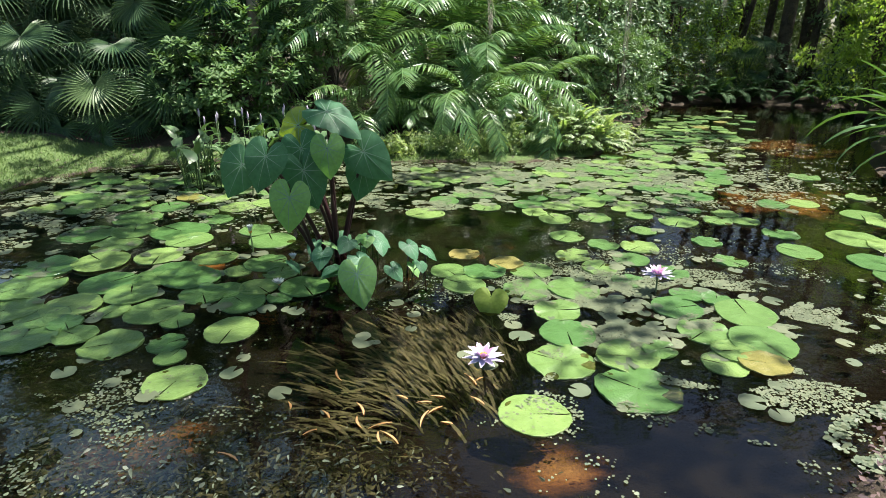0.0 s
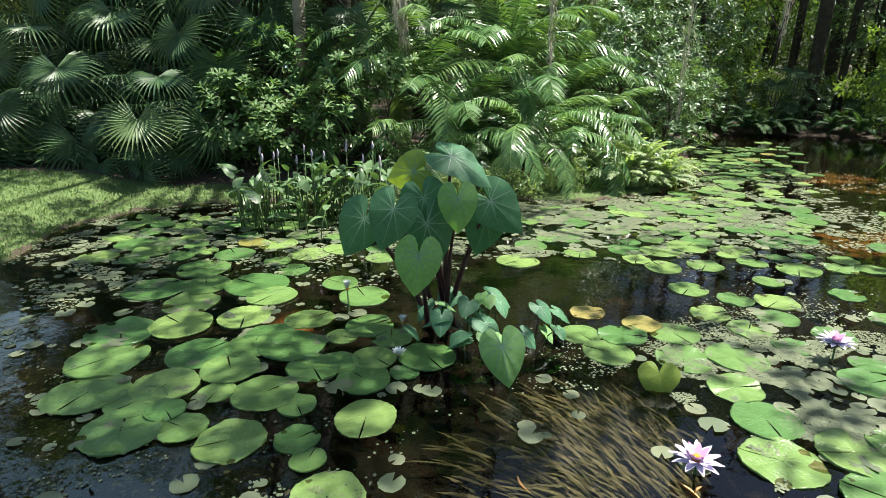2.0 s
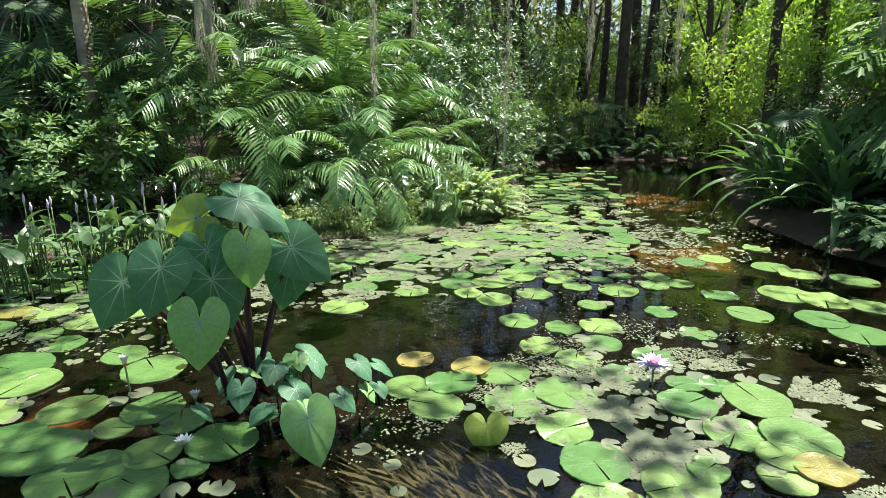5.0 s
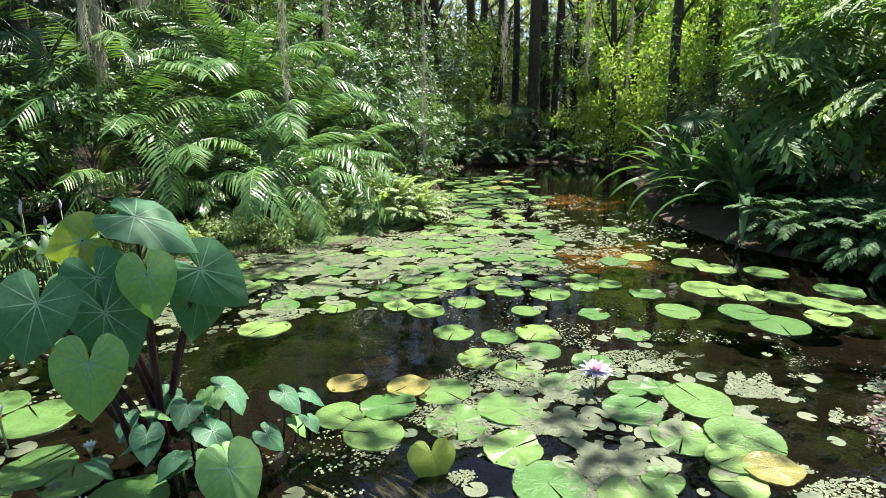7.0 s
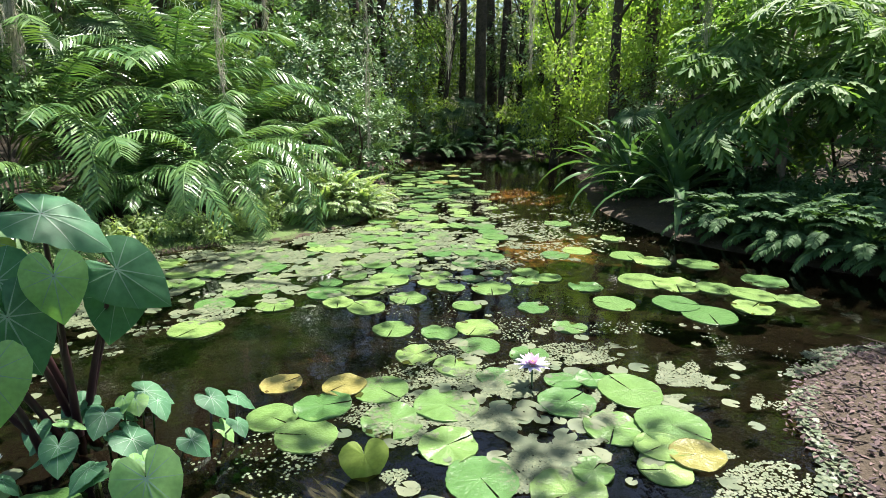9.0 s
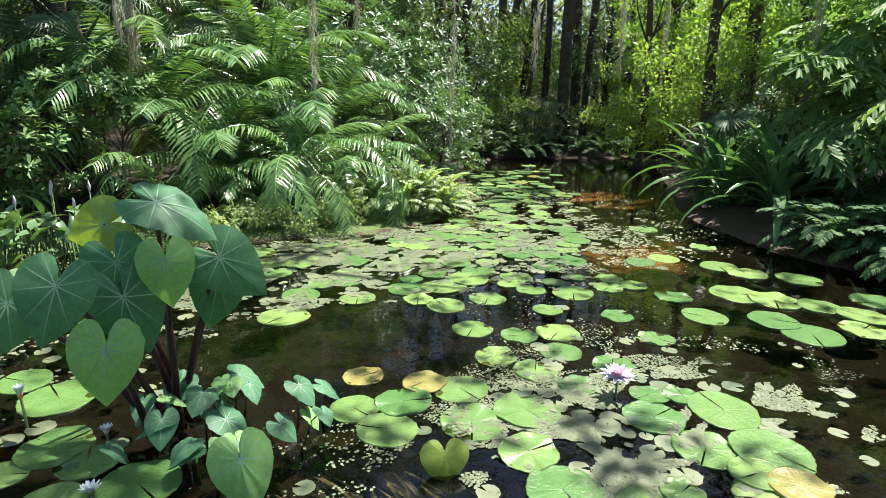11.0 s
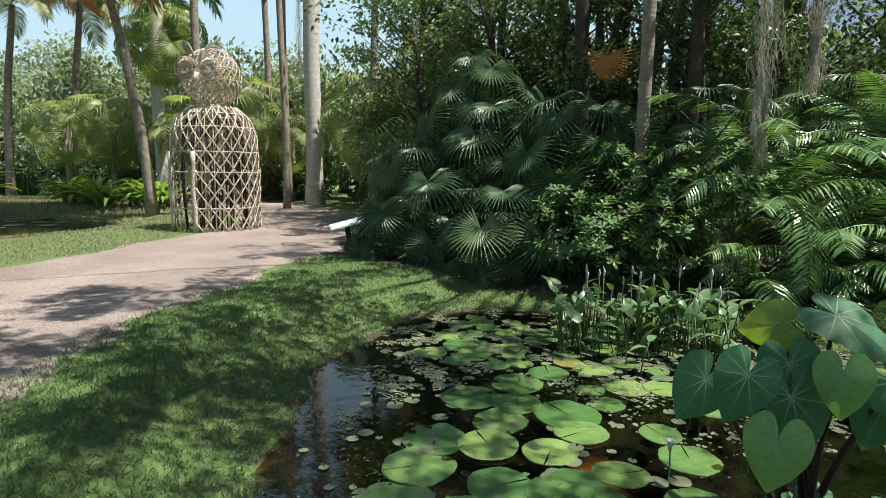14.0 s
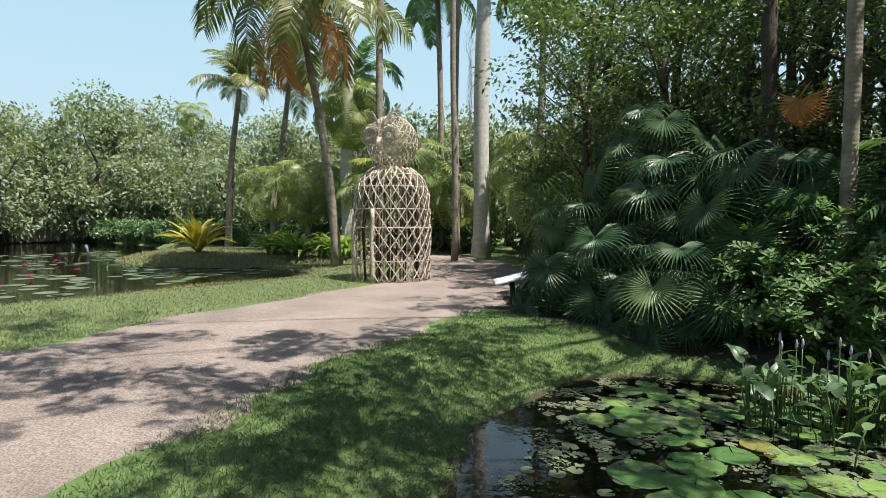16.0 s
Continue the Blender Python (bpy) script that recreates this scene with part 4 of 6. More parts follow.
def fishtail_frond(name, seed):
    """A twice-divided frond: side stalks hang from the midrib, each with rows of wedge-shaped leaflets."""
    r = np.random.default_rng(seed)
    g = Geo()
    p, tn = arc(1.9, 38, 85, 14)
    tube(g, p, np.linspace(0.022, 0.006, 14), 5)
    for k in range(9):
        c = p[3 + k]
        for sg in (-1, 1):
            out = unit(np.array([0.55, sg, -0.1]) + r.normal(0, 0.1, 3))
            ln = 0.72 * math.sin(math.pi * (0.25 + 0.6 * k / 8)) * r.uniform(0.85, 1.1)
            q = np.array([c + out * ln * u + np.array([0, 0, -0.42 * ln * u * u]) for u in np.linspace(0, 1, 9)])
            tube(g, q, np.linspace(0.006, 0.002, 9), 4)
            for j in range(1, 9):
                t = unit(q[j] - q[j - 1])
                across = unit(np.cross(t, [0, 0, 1.0]))
                for side in (-1, 1):
                    d = unit(t * 0.75 + across * side * 0.8 + np.array([0, 0, -0.25]) + r.normal(0, 0.12, 3))
                    sd = unit(np.cross(d, [0, 0, 1.0]) + r.normal(0, 0.12, 3))
                    m = r.uniform(0.14, 0.2)
                    dn = np.array([0, 0, -0.12 * m])
                    v = [q[j], q[j] + d * m * 0.45 - sd * m * 0.24, q[j] + d * m * 0.92 - sd * m * 0.30 + dn, q[j] + d * m * 0.88 + dn * 0.5,
                         q[j] + d * m * 1.15 + sd * m * 0.22 + dn, q[j] + d * m * 0.5 + sd * m * 0.22]
                    g.add(v, [(0, 1, 2, 3), (0, 3, 4, 5)])
    return g.mesh(name, FISH_LEAF, False)


FISH = [fishtail_frond("fishtail_frond", 400 + i) for i in range(3)]
for i, (x, y, z, n) in enumerate([(8.1, 7.75, 1.5, 9), (8.5, 6.6, 1.9, 8), (8.9, 8.2, 2.5, 8)]):
    root = rosette("fishtail_palm", "fishtail palm with wedge-shaped leaflets over the bank", "palm", FISH, n, (x, y, z), (-35, 40), "fishtail palms", "frond", (0.8, 1.05), 200, 320, 405 + i)
    part("stem", STUMP, root, pose(0, 0, -z + 0.2) @ Matrix.Diagonal((0.5, 0.5, z / 2.2, 1)))

# ---- beyond the path: woven owl, palms, borders ----
def owl():
    root = thing("woven_sculpture", "tall owl-shaped sculpture woven of dry bamboo strips with a doorway", "sculpture", "", (-11.0, 14.6, 0.33))
    face = math.atan2(4.1 - 14.6, -1.0 + 11.0) - 0.5
    hz = np.array([0.0, 1.2, 2.2, 2.55, 2.78])
    hr = np.array([0.97, 0.99, 0.93, 0.78, 0.5])

    def radius(z):
        return np.interp(z, hz, hr)

    door = face - 0.35

    def gap(a, z):
        return abs((a - door + math.pi) % (2 * math.pi) - math.pi) < 0.36 and z < 1.7

    def strut(name, pts, r):
        keep = [p for p in pts if p is not None]
        if len(keep) > 2:
            g = Geo()
            tube(g, keep, r, 5)
            part(name, g.mesh(name, BAMBOO), root)

    n = 30
    for k in range(n):
        a0 = 2 * math.pi * k / n
        if not gap(a0, 1):
            zs = np.linspace(-0.05, 2.75, 14)
        else:
            zs = np.linspace(1.7, 2.75, 8)
        strut("upright", [(0.96 * radius(z) * math.cos(a0), 0.96 * radius(z) * math.sin(a0), z) for z in zs], 0.014)
    for sg in (-1, 1):
        for k in range(22):
            a0 = 2 * math.pi * k / 22
            run = []
            for z in np.linspace(0.0, 2.78, 30):
                a = a0 + sg * z * 0.72
                if gap(a, z):
                    strut("diagonal", run, 0.016)
                    run = []
                    continue
                run.append((radius(z) * math.cos(a), radius(z) * math.sin(a), z))
            strut("diagonal", run, 0.016)
    for z in (0.5, 1.3, 1.75, 2.3, 2.6, 2.74):
        strut("hoop", [(radius(z) * math.cos(a), radius(z) * math.sin(a), z) for a in np.linspace(0, 2 * math.pi, 40) if not gap(a, z)], 0.014)
    for sg in (-1, 1):
        a = door + sg * 0.37
        strut("door_post", [(1.0 * math.cos(a) + 0.02 * math.sin(z * 5), 1.0 * math.sin(a), z) for z in np.linspace(-0.05, 1.75, 8)], 0.05)
    # head: an egg of strips that fan over the crown
    hc, ha, hb = 3.42, 0.64, 0.66
    for sg in (-1, 1):
        for k in range(24):
            a0 = 2 * math.pi * k / 24
            strut("head_strip", [(ha * math.cos(a0 + sg * t * 0.8) * math.cos(t), ha * math.sin(a0 + sg * t * 0.8) * math.cos(t), hc + hb * math.sin(t)) for t in np.linspace(-1.1, 1.42, 16)], 0.012)
    for t in np.linspace(-0.9, 1.1, 6):
        strut("head_hoop", [(ha * math.cos(t) * math.cos(a), ha * math.cos(t) * math.sin(a), hc + hb * math.sin(t)) for a in np.linspace(0, 2 * math.pi, 30)], 0.011)
    f, sd, up = np.array([math.cos(face), math.sin(face), 0]), np.array([-math.sin(face), math.cos(face), 0]), np.array([0, 0, 1.0])
    for sg in (-1, 1):
        c = f * 0.58 + sd * 0.27 * sg + up * (hc + 0.12)
        g = Geo()
        for k in range(34):
            a = 2 * math.pi * k / 34
            d = sd * math.cos(a) + up * math.sin(a)
            tube(g, [c + d * 0.07 + f * 0.06, c + d * 0.16 + f * 0.05, c + d * 0.27 - f * 0.06], 0.007, 4)
        for r in (0.07, 0.17, 0.25):
            tube(g, [c + (sd * math.cos(a) + up * math.sin(a)) * r + f * 0.05 for a in np.linspace(0, 2 * math.pi, 24)], 0.011, 4)
        part("eye_disc", g.mesh("eye_disc", BAMBOO), root)
        for k in range(7):
            u = k / 6
            strut("brow_strip", [f * (0.6 - 0.25 * s) + sd * sg * (0.05 + (0.3 + 0.15 * u) * s) + up * (hc + 0.3 + 0.08 * u + 0.32 * math.sin(s * 2.2) * (0.6 + 0.5 * u)) for s in np.linspace(0, 1, 8)], 0.011)
    g = Geo()
    for k in range(5):
        tube(g, [f * 0.64 + sd * 0.03 * (k - 2) + up * (hc + 0.05), f * 0.7 + sd * 0.015 * (k - 2) + up * (hc - 0.1), f * 0.66 + up * (hc - 0.2)], 0.012, 4)
    part("beak", g.mesh("beak", BAMBOO), root)
    r = np.random.default_rng(3)
    for k in range(26):
        a = r.uniform(0, 6.28)
        q = 0.5 + 0.25 * r.random()
        g = Geo()
        tube(g, [(q * math.cos(a), q * math.sin(a), -0.05), (q * math.cos(a) + r.normal(0, 0.04), q * math.sin(a), 1.2), (q * 0.9 * math.cos(a + 0.2), q * 0.9 * math.sin(a + 0.2), 2.5)], 0.02, 5)
        part("inner_post", g.mesh("inner_post", BARK), root)


owl()

COCOS = [pinnate_frond("coconut_frond", COCO, 3.0, 45 - 10 * i, 85 + 20 * i, 54, 0.75, 0.024, 0.45, 420 + i, -0.1) for i in range(3)]
DRY_COCO = [pinnate_frond("dry_coconut_frond", FAN_DEAD, 2.5, 0, 85, 50, 0.65, 0.022, 0.6, 430, -0.4)]
GREEN_COCO = [pinnate_frond("feather_frond", CYCAD, 2.8, 40, 120, 60, 0.7, 0.03, 0.6, 440 + i, -0.2) for i in range(2)]


def tall_palm(x, y, h, r0, r1, bend, bark, fronds, n, label, seed, lean=(-40, 70), sc=(0.85, 1.1), extra=(), group="tall palms"):
    root = thing("palm_tree", label, "palm", group, (x, y, 0.3))
    part("trunk", trunk_mesh("trunk", bark, h, r0, r1, bend, seed, 0, 1, 14), root)
    r = random.Random(seed)
    for k in range(n):
        tilt = lean[0] + (lean[1] - lean[0]) * (k + 0.5) / n
        m = pose(bend[0], bend[1], h - 0.05 + 0.25 * k / n, 0, 0, k * 137.5 + r.uniform(-8, 8)) @ pose(0, 0, 0, r.uniform(-15, 15), -tilt, 0) @ Matrix.Scale(r.uniform(*sc), 4)
        part("frond", r.choice(fronds), root, m)
    for a, tilt in extra:
        part("dry_frond", DRY_COCO[0], root, pose(bend[0], bend[1], h - 0.1, 0, 0, a) @ pose(0, 0, 0, 0, -tilt, 0) @ Matrix.Scale(1.25, 4), "dry orange-brown frond")
    return root


tall_palm(-16.0, 17.1, 8.9, 0.17, 0.09, (-1.15, -0.8), PALM_BARK, COCOS, 24, "leaning coconut palm with green and orange fronds", 450, (-35, 65), (1.3, 1.6), ((215, -35), (10, -25), (50, -20), (290, -45), (240, -60)))
tall_palm(-28.5, 20.5, 8.2, 0.18, 0.12, (0.5, 0.4), PALM_BARK, COCOS, 20, "yellowish coconut palm beyond the lagoon", 451, (-25, 75), (0.75, 1.0))
tall_palm(-27.0, 22.5, 8.8, 0.18, 0.12, (0.8, 0.2), PALM_BARK, COCOS, 18, "yellowish coconut palm beyond the lagoon", 452, (-25, 75), (0.75, 1.0))
tall_palm(-14.43, 23.43, 15.0, 0.33, 0.26, (0.1, 0.0), ROYAL_BARK, GREEN_COCO, 14, "royal palm with a smooth pale grey trunk", 453)
tall_palm(-13.4, 26.5, 12.0, 0.16, 0.14, (-0.1, 0.2), PALM_BARK, GREEN_COCO, 16, "tall palm with dark drooping feather fronds", 454, (-60, 50))
tall_palm(-18.5, 26.0, 12.5, 0.15, 0.12, (-0.4, 0.0), PALM_BARK, GREEN_COCO, 14, "tall dark feather palm behind the sculpture", 455, (-60, 50))
tall_palm(-20.5, 22.5, 8.0, 0.16, 0.13, (-0.4, 0.2), PALM_BARK, GREEN_COCO, 14, "tall dark feather palm behind the leaning palm", 456, (-70, 40))
palm_trunk(-14.3, 17.4, 8.0, 0.12, 0.10, (0.1, 0.1), PALM_BARK, "slender brown palm trunk beside the sculpture", 457)
palm_trunk(-13.6, 20.6, 9.0, 0.11, 0.09, (-0.3, 0.1), PALM_BARK, "slender brown palm trunk behind the sculpture", 458)
palm_trunk(-15.8, 23.6, 9.0, 0.12, 0.10, (-0.2, 0.1), PALM_BARK, "slender dark palm trunk behind the sculpture", 459)
palm_trunk(-19.4, 20.6, 6.0, 0.24, 0.22, (0.1, 0.0), ROYAL_BARK, "stout pale grey palm trunk", 460)
for i, (x, y, h, n) in enumerate([(-19.4, 20.6, 6.1, 22), (-20.5, 21.5, 3.0, 20), (-18.0, 21.0, 2.6, 20), (-17.0, 22.5, 3.4, 20), (-22.5, 21.0, 3.0, 18), (-16.5, 24.8, 2.8, 18), (-12.5, 24.0, 3.2, 18), (-11.2, 22.6, 2.4, 18),
                                  (-9.4, 19.2, 3.0, 18), (-12.0, 27.5, 4.5, 18), (-10.0, 26.5, 3.4, 18), (-19.0, 24.5, 4.2, 18), (-24.5, 20.5, 3.0, 16), (-50.0, 30.0, 10.5, 22), (-11.5, 30.5, 7.5, 18), (-8.6, 22.4, 5.0, 18)]):
    root = rosette("sabal_palm", "sabal palm with light green fan fronds", "palm", LIGHT_FANS, n, (x, y, h + 0.3), (-75, 70), "sabal palms beyond the path", "frond", (0.9, 1.25), None, 360, 470 + i)
    part("trunk", STUMP, root, pose(0, 0, -h - 0.1) @ Matrix.Diagonal((1.3, 1.3, (h + 0.2) / 2.2, 1)))

LONG_STRAPS = [strap_leaf("arching_leaf", STRAP_SUNLIT, 1.0, 0.06, 65, 95 + 20 * i) for i in range(2)]
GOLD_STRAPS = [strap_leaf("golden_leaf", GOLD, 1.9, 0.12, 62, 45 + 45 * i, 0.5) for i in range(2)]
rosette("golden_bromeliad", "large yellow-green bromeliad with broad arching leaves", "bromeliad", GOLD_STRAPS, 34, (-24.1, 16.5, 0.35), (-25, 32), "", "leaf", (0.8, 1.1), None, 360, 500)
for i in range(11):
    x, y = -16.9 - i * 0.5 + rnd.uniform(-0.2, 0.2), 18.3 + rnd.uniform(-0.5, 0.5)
    rosette("border_lily", "arching strap-leaved border plant, sunlight put into its light green", "lily", LONG_STRAPS, 20, (x, y, 0.32), (-20, 30), "strap-leaved border", "leaf", (1.0, 1.6), None, 360, 510 + i)
HEDGE = [crown_mesh("crown", SHRUB, 1800, (1.2, 1.2, 0.75), 22, 0.2, 530 + i) for i in range(2)]
for i in range(46):
    if i < 16:
        x, y = -8.6 - i * 0.95, 19.5 + i * 0.75 + rnd.uniform(-0.5, 0.8)
        if trail_distance(np.array([x]), np.array([y]))[0] < 3.2:
            x, y = x + 1.0, y + 3.2
    else:
        k = i - 16
        x, y = -24 - k * 1.15, 22.8 + (k % 3) * 0.9 - k * 0.12
        if k > 20:
            x, y = -52.5 - (k % 3), 20 - (k - 20) * 2.0
    root = thing("border_shrub", "low leafy green border shrub", "shrub", "border shrubs", (x, y, 0.3))
    part("crown", HEDGE[i % 2], root, pose(0, 0, 0.65, 0, 0, i * 53))
r = np.random.default_rng(8)
n = 2600
pos = np.stack([r.uniform(-49, -28, n), np.zeros(n), np.full(n, 0.1)], 1)
pos[:, 1] = 21.3 + r.uniform(0, 1.0, n)
tagged(new("reeds", scatter("reeds", ([(0, -0.02, 0), (0, 0.02, 0), (1, 0, 0.03)], [(0, 1, 2)]), frames_of(pos, np.array([0, 0, 1.0]) + r.normal(0, 0.15, (n, 3)), r.normal(0, 1, (n, 3)), r.uniform(0.8, 1.4, n), np.full(n, 1.6)), STRAP)),
       "green reeds along the far shore of the lagoon", "reeds", kind="stuff")
n = 900
pos = np.stack([-49 + r.normal(0, 0.9, n), 17.5 + r.normal(0, 0.8, n), np.full(n, 0.1)], 1)
tagged(new("dry_grass", scatter("dry_grass", ([(0, -0.02, 0), (0, 0.02, 0), (1, 0, 0.03)], [(0, 1, 2)]), frames_of(pos, np.array([0, 0, 1.0]) + r.normal(0, 0.35, (n, 3)), r.normal(0, 1, (n, 3)), r.uniform(0.7, 1.3, n), np.full(n, 1.5)), MOSS)),
       "tuft of pale dry ornamental grass by the lagoon", "grass", kind="stuff")

# slanted information board on its post
root = thing("information_board", "low slanted white board on a dark post beside the path", "sign", "", (-6.15, 12.5, 0.33))
bm = bmesh.new()
bmesh.ops.create_cube(bm, size=1.0, matrix=Matrix.Diagonal((0.6, 0.4, 0.03, 1)))
bmesh.ops.bevel(bm, geom=bm.edges[:], offset=0.008, segments=2, affect="EDGES")
me = bpy.data.meshes.new("board")
bm.to_mesh(me), bm.free()
me.materials.append(BOARD)
part("board", me, root, pose(0, 0, 0.5, 0, 0, 40) @ pose(0, 0, 0, 6, -14, 0))
g = Geo()
tube(g, [(0.05, 0.05, -0.1), (0.0, 0.0, 0.48)], [0.05, 0.045], 8)
part("post", g.mesh("post", POST), root)

# ---- the pond's plants ----
def pad_mesh(name, mat, seed, ruffle):
    r = random.Random(seed)
    g = Geo()
    n, rings = 44, (0.02, 0.3, 0.62, 0.86, 0.97, 1.0)
    v = []
    for q in rings:
        for k in range(n + 1):
            a = radians(6) * (1 - 0.8 * q) + (2 * math.pi - 2 * radians(6) * (1 - 0.8 * q)) * k / n
            e = 1 + (0.012 * (-1) ** k if q > 0.9 else 0) + 0.03 * math.sin(2 * a + seed) + 0.02 * math.sin(5 * a + seed)
            z = ruffle * q * q * (0.4 * math.sin(3 * a + seed) + 0.3 * math.sin(7 * a)) + (0.02 if q > 0.95 else 0) + 0.02 * (1 - q)
            v.append((q * e * math.cos(a), q * e * math.sin(a) * 0.96, z))
    m = n + 1
    for k in range(m):
        x, y, z = v[5 * m + k]
        v.append((x * 0.985, y * 0.985, -0.03))
    g.add(v, [(i * m + k, (i + 1) * m + k, (i + 1) * m + k + 1, i * m + k + 1) for i in range(6) for k in range(n)])
    return g.mesh(name, mat)


PADS = [pad_mesh("lily_pad", PAD, 600 + i, 0.02 + 0.03 * i) for i in range(4)]
OLD_PADS = [pad_mesh("lily_pad", PAD_OLD, 610 + i, 0.06) for i in range(2)]
LEFT_PADS = [(-2.36, 8.17, 0.26), (-2.34, 7.41, 0.24), (-2.29, 7.05, 0.25), (-2.25, 6.67, 0.23), (-2.1, 8.6, 0.24), (-2.02, 7.85, 0.22), (-1.99, 7.47, 0.23), (-1.99, 8.19, 0.21), (-1.97, 6.55, 0.16),
             (-1.96, 6.3, 0.21), (-1.87, 6.69, 0.19), (-1.8, 6.44, 0.11), (-1.78, 7.04, 0.21), (-1.68, 6.28, 0.13), (-1.6, 7.55, 0.2), (-1.6, 8.15, 0.28), (-1.59, 6.59, 0.11), (-1.56, 6.82, 0.18),
             (-1.51, 8.7, 0.13), (-1.48, 7.1, 0.18), (-1.46, 7.89, 0.2), (-1.44, 6.15, 0.18), (-1.39, 7.24, 0.17), (-1.35, 8.46, 0.15)]
MIDDLE_PADS = [(-1.34, 6.54, 0.19), (-1.24, 7.06, 0.22), (-1.24, 8.87, 0.19), (-1.16, 6.4, 0.11), (-1.16, 7.44, 0.18), (-1.14, 6.12, 0.12), (-1.1, 6.77, 0.17), (-1.08, 5.96, 0.09), (-0.99, 5.72, 0.17),
               (-0.96, 6.81, 0.14), (-0.96, 8.1, 0.16), (-0.94, 7.15, 0.11), (-0.82, 6.24, 0.17), (-0.82, 6.61, 0.17), (-0.78, 7.8, 0.21), (-0.76, 7.28, 0.18), (-0.75, 6.83, 0.15), (-0.63, 7.09, 0.15),
               (-0.6, 8.67, 0.15), (-0.59, 6.64, 0.09), (-0.44, 6.8, 0.19), (0.58, 6.96, 0.15), (0.65, 6.7, 0.17), (0.7, 5.22, 0.18), (0.84, 6.9, 0.17)]
NEAR_PADS = [(0.98, 5.64, 0.18), (1.06, 6.56, 0.17), (1.12, 5.93, 0.17), (1.16, 6.22, 0.15), (1.19, 6.88, 0.16), (1.27, 5.34, 0.21), (1.35, 5.64, 0.17), (1.38, 6.52, 0.18), (1.56, 5.68, 0.1),
             (1.61, 7.14, 0.14), (1.71, 6.86, 0.14), (1.72, 7.59, 0.15), (1.79, 8.09, 0.16), (1.82, 6.6, 0.12), (1.83, 5.49, 0.12), (1.93, 5.84, 0.16), (1.93, 6.15, 0.16), (1.97, 5.6, 0.13),
             (2.03, 7.0, 0.14), (2.1, 6.33, 0.11), (2.18, 5.67, 0.19), (2.2, 6.7, 0.13), (2.23, 7.26, 0.16), (2.26, 6.23, 0.11), (2.32, 6.02, 0.19)]
RIGHT_PADS = [(2.78, 6.86, 0.15), (2.86, 7.3, 0.15), (3.31, 7.84, 0.16), (3.47, 6.98, 0.2), (3.55, 7.78, 0.16), (3.63, 7.4, 0.18), (3.86, 6.38, 0.25), (3.88, 6.68, 0.22), (4.2, 7.2, 0.27), (4.21, 8.29, 0.19),
              (4.31, 6.26, 0.2), (4.34, 6.95, 0.25), (4.53, 6.69, 0.2), (4.56, 8.28, 0.19), (4.62, 6.4, 0.23), (4.76, 6.11, 0.2), (4.84, 7.83, 0.22), (4.86, 7.54, 0.22), (5.12, 6.53, 0.24), (5.16, 7.2, 0.24), (5.38, 8.41, 0.18)]
YELLOWED = [(0.76, 7.28, 0.12), (1.04, 7.04, 0.13), (2.04, 5.46, 0.13)]
placed = []


def lay_pad(x, y, rad, old=False):
    ob = new("lily_pad", (OLD_PADS if old else PADS)[rnd.randrange(2 if old else 4)])
    lift = 0.004 + 0.0035 * sum(1 for a, b, c in placed if math.hypot(a - x, b - y) < c + rad)
    ob.matrix_basis = pose(x, y, min(lift, 0.035), rnd.uniform(-1.5, 1.5), rnd.uniform(-1.5, 1.5), rnd.uniform(0, 360)) @ Matrix.Diagonal((rad, rad, 0.17, 1))
    tagged(ob, "yellowing spotted round water lily pad" if old else "round notched green water lily pad afloat", "lily pad", "lily pads on the pond")
    placed.append((x, y, rad))


for pads, fit_to in ((LEFT_PADS, 0.92), (MIDDLE_PADS, 0.92), (NEAR_PADS, 1.0), (RIGHT_PADS, 0.85)):
    for x, y, rad in pads:
        lay_pad(x, y, rad * fit_to)
for x, y, rad in YELLOWED:
    lay_pad(x, y, rad, True)
tries = 0
while len(placed) < 292 and tries < 9000:
    tries += 1
    u = rnd.random()
    if u < 0.62:
        k = rnd.random()
        x, y = 1.9 + 5.4 * k + rnd.gauss(0, 0.6), 8.2 + 7.0 * k + rnd.gauss(0, 0.6)
    elif u < 0.85:
        x, y = rnd.uniform(-3.2, -0.6), rnd.uniform(8.9, 10.6)
    else:
        x, y = rnd.uniform(0.6, 3.6), rnd.uniform(8.0, 10.4)
    rad = rnd.uniform(0.1, 0.19)
    if pond_distance(np.array([x]), np.array([y]))[0] > -0.35 or (x + 0.3) ** 2 + (y - 7.6) ** 2 < 0.6 or ((x - 0.9) / 0.95) ** 2 + ((y - 7.9) / 0.55) ** 2 < 1:
        continue
    if any(math.hypot(a - x, b - y) < 0.75 * (c + rad) for a, b, c in placed):
        continue
    lay_pad(x, y, rad, rnd.random() < 0.03)
# pads and pink flowers of the lagoon
n = 420
pos = np.stack([r.uniform(-34, -15, n), r.uniform(5, 17, n), np.full(n, 0.012)], 1)
keep = pond_distance(pos[:, 0], pos[:, 1]) < -0.4
keep &= np.sin(pos[:, 0] * 0.9) + np.sin(pos[:, 1] * 1.7 + pos[:, 0] * 0.4) > -0.3
pos = pos[keep]
n = len(pos)
th = np.linspace(0, 2 * np.pi, 10, endpoint=False)
disc = ([(math.cos(a), math.sin(a), 0) for a in th], [tuple(range(10))])
tagged(new("lagoon_lily_pads", scatter("lagoon_lily_pads", disc, frames_of(pos, r.normal(0, 1, (n, 3)) * [1, 1, 0], np.tile([0, 0, 1.0], (n, 1)), r.uniform(0.14, 0.3, n)), DUCKWEED)),
       "lily pads scattered over the lagoon", "lily pad", kind="stuff")


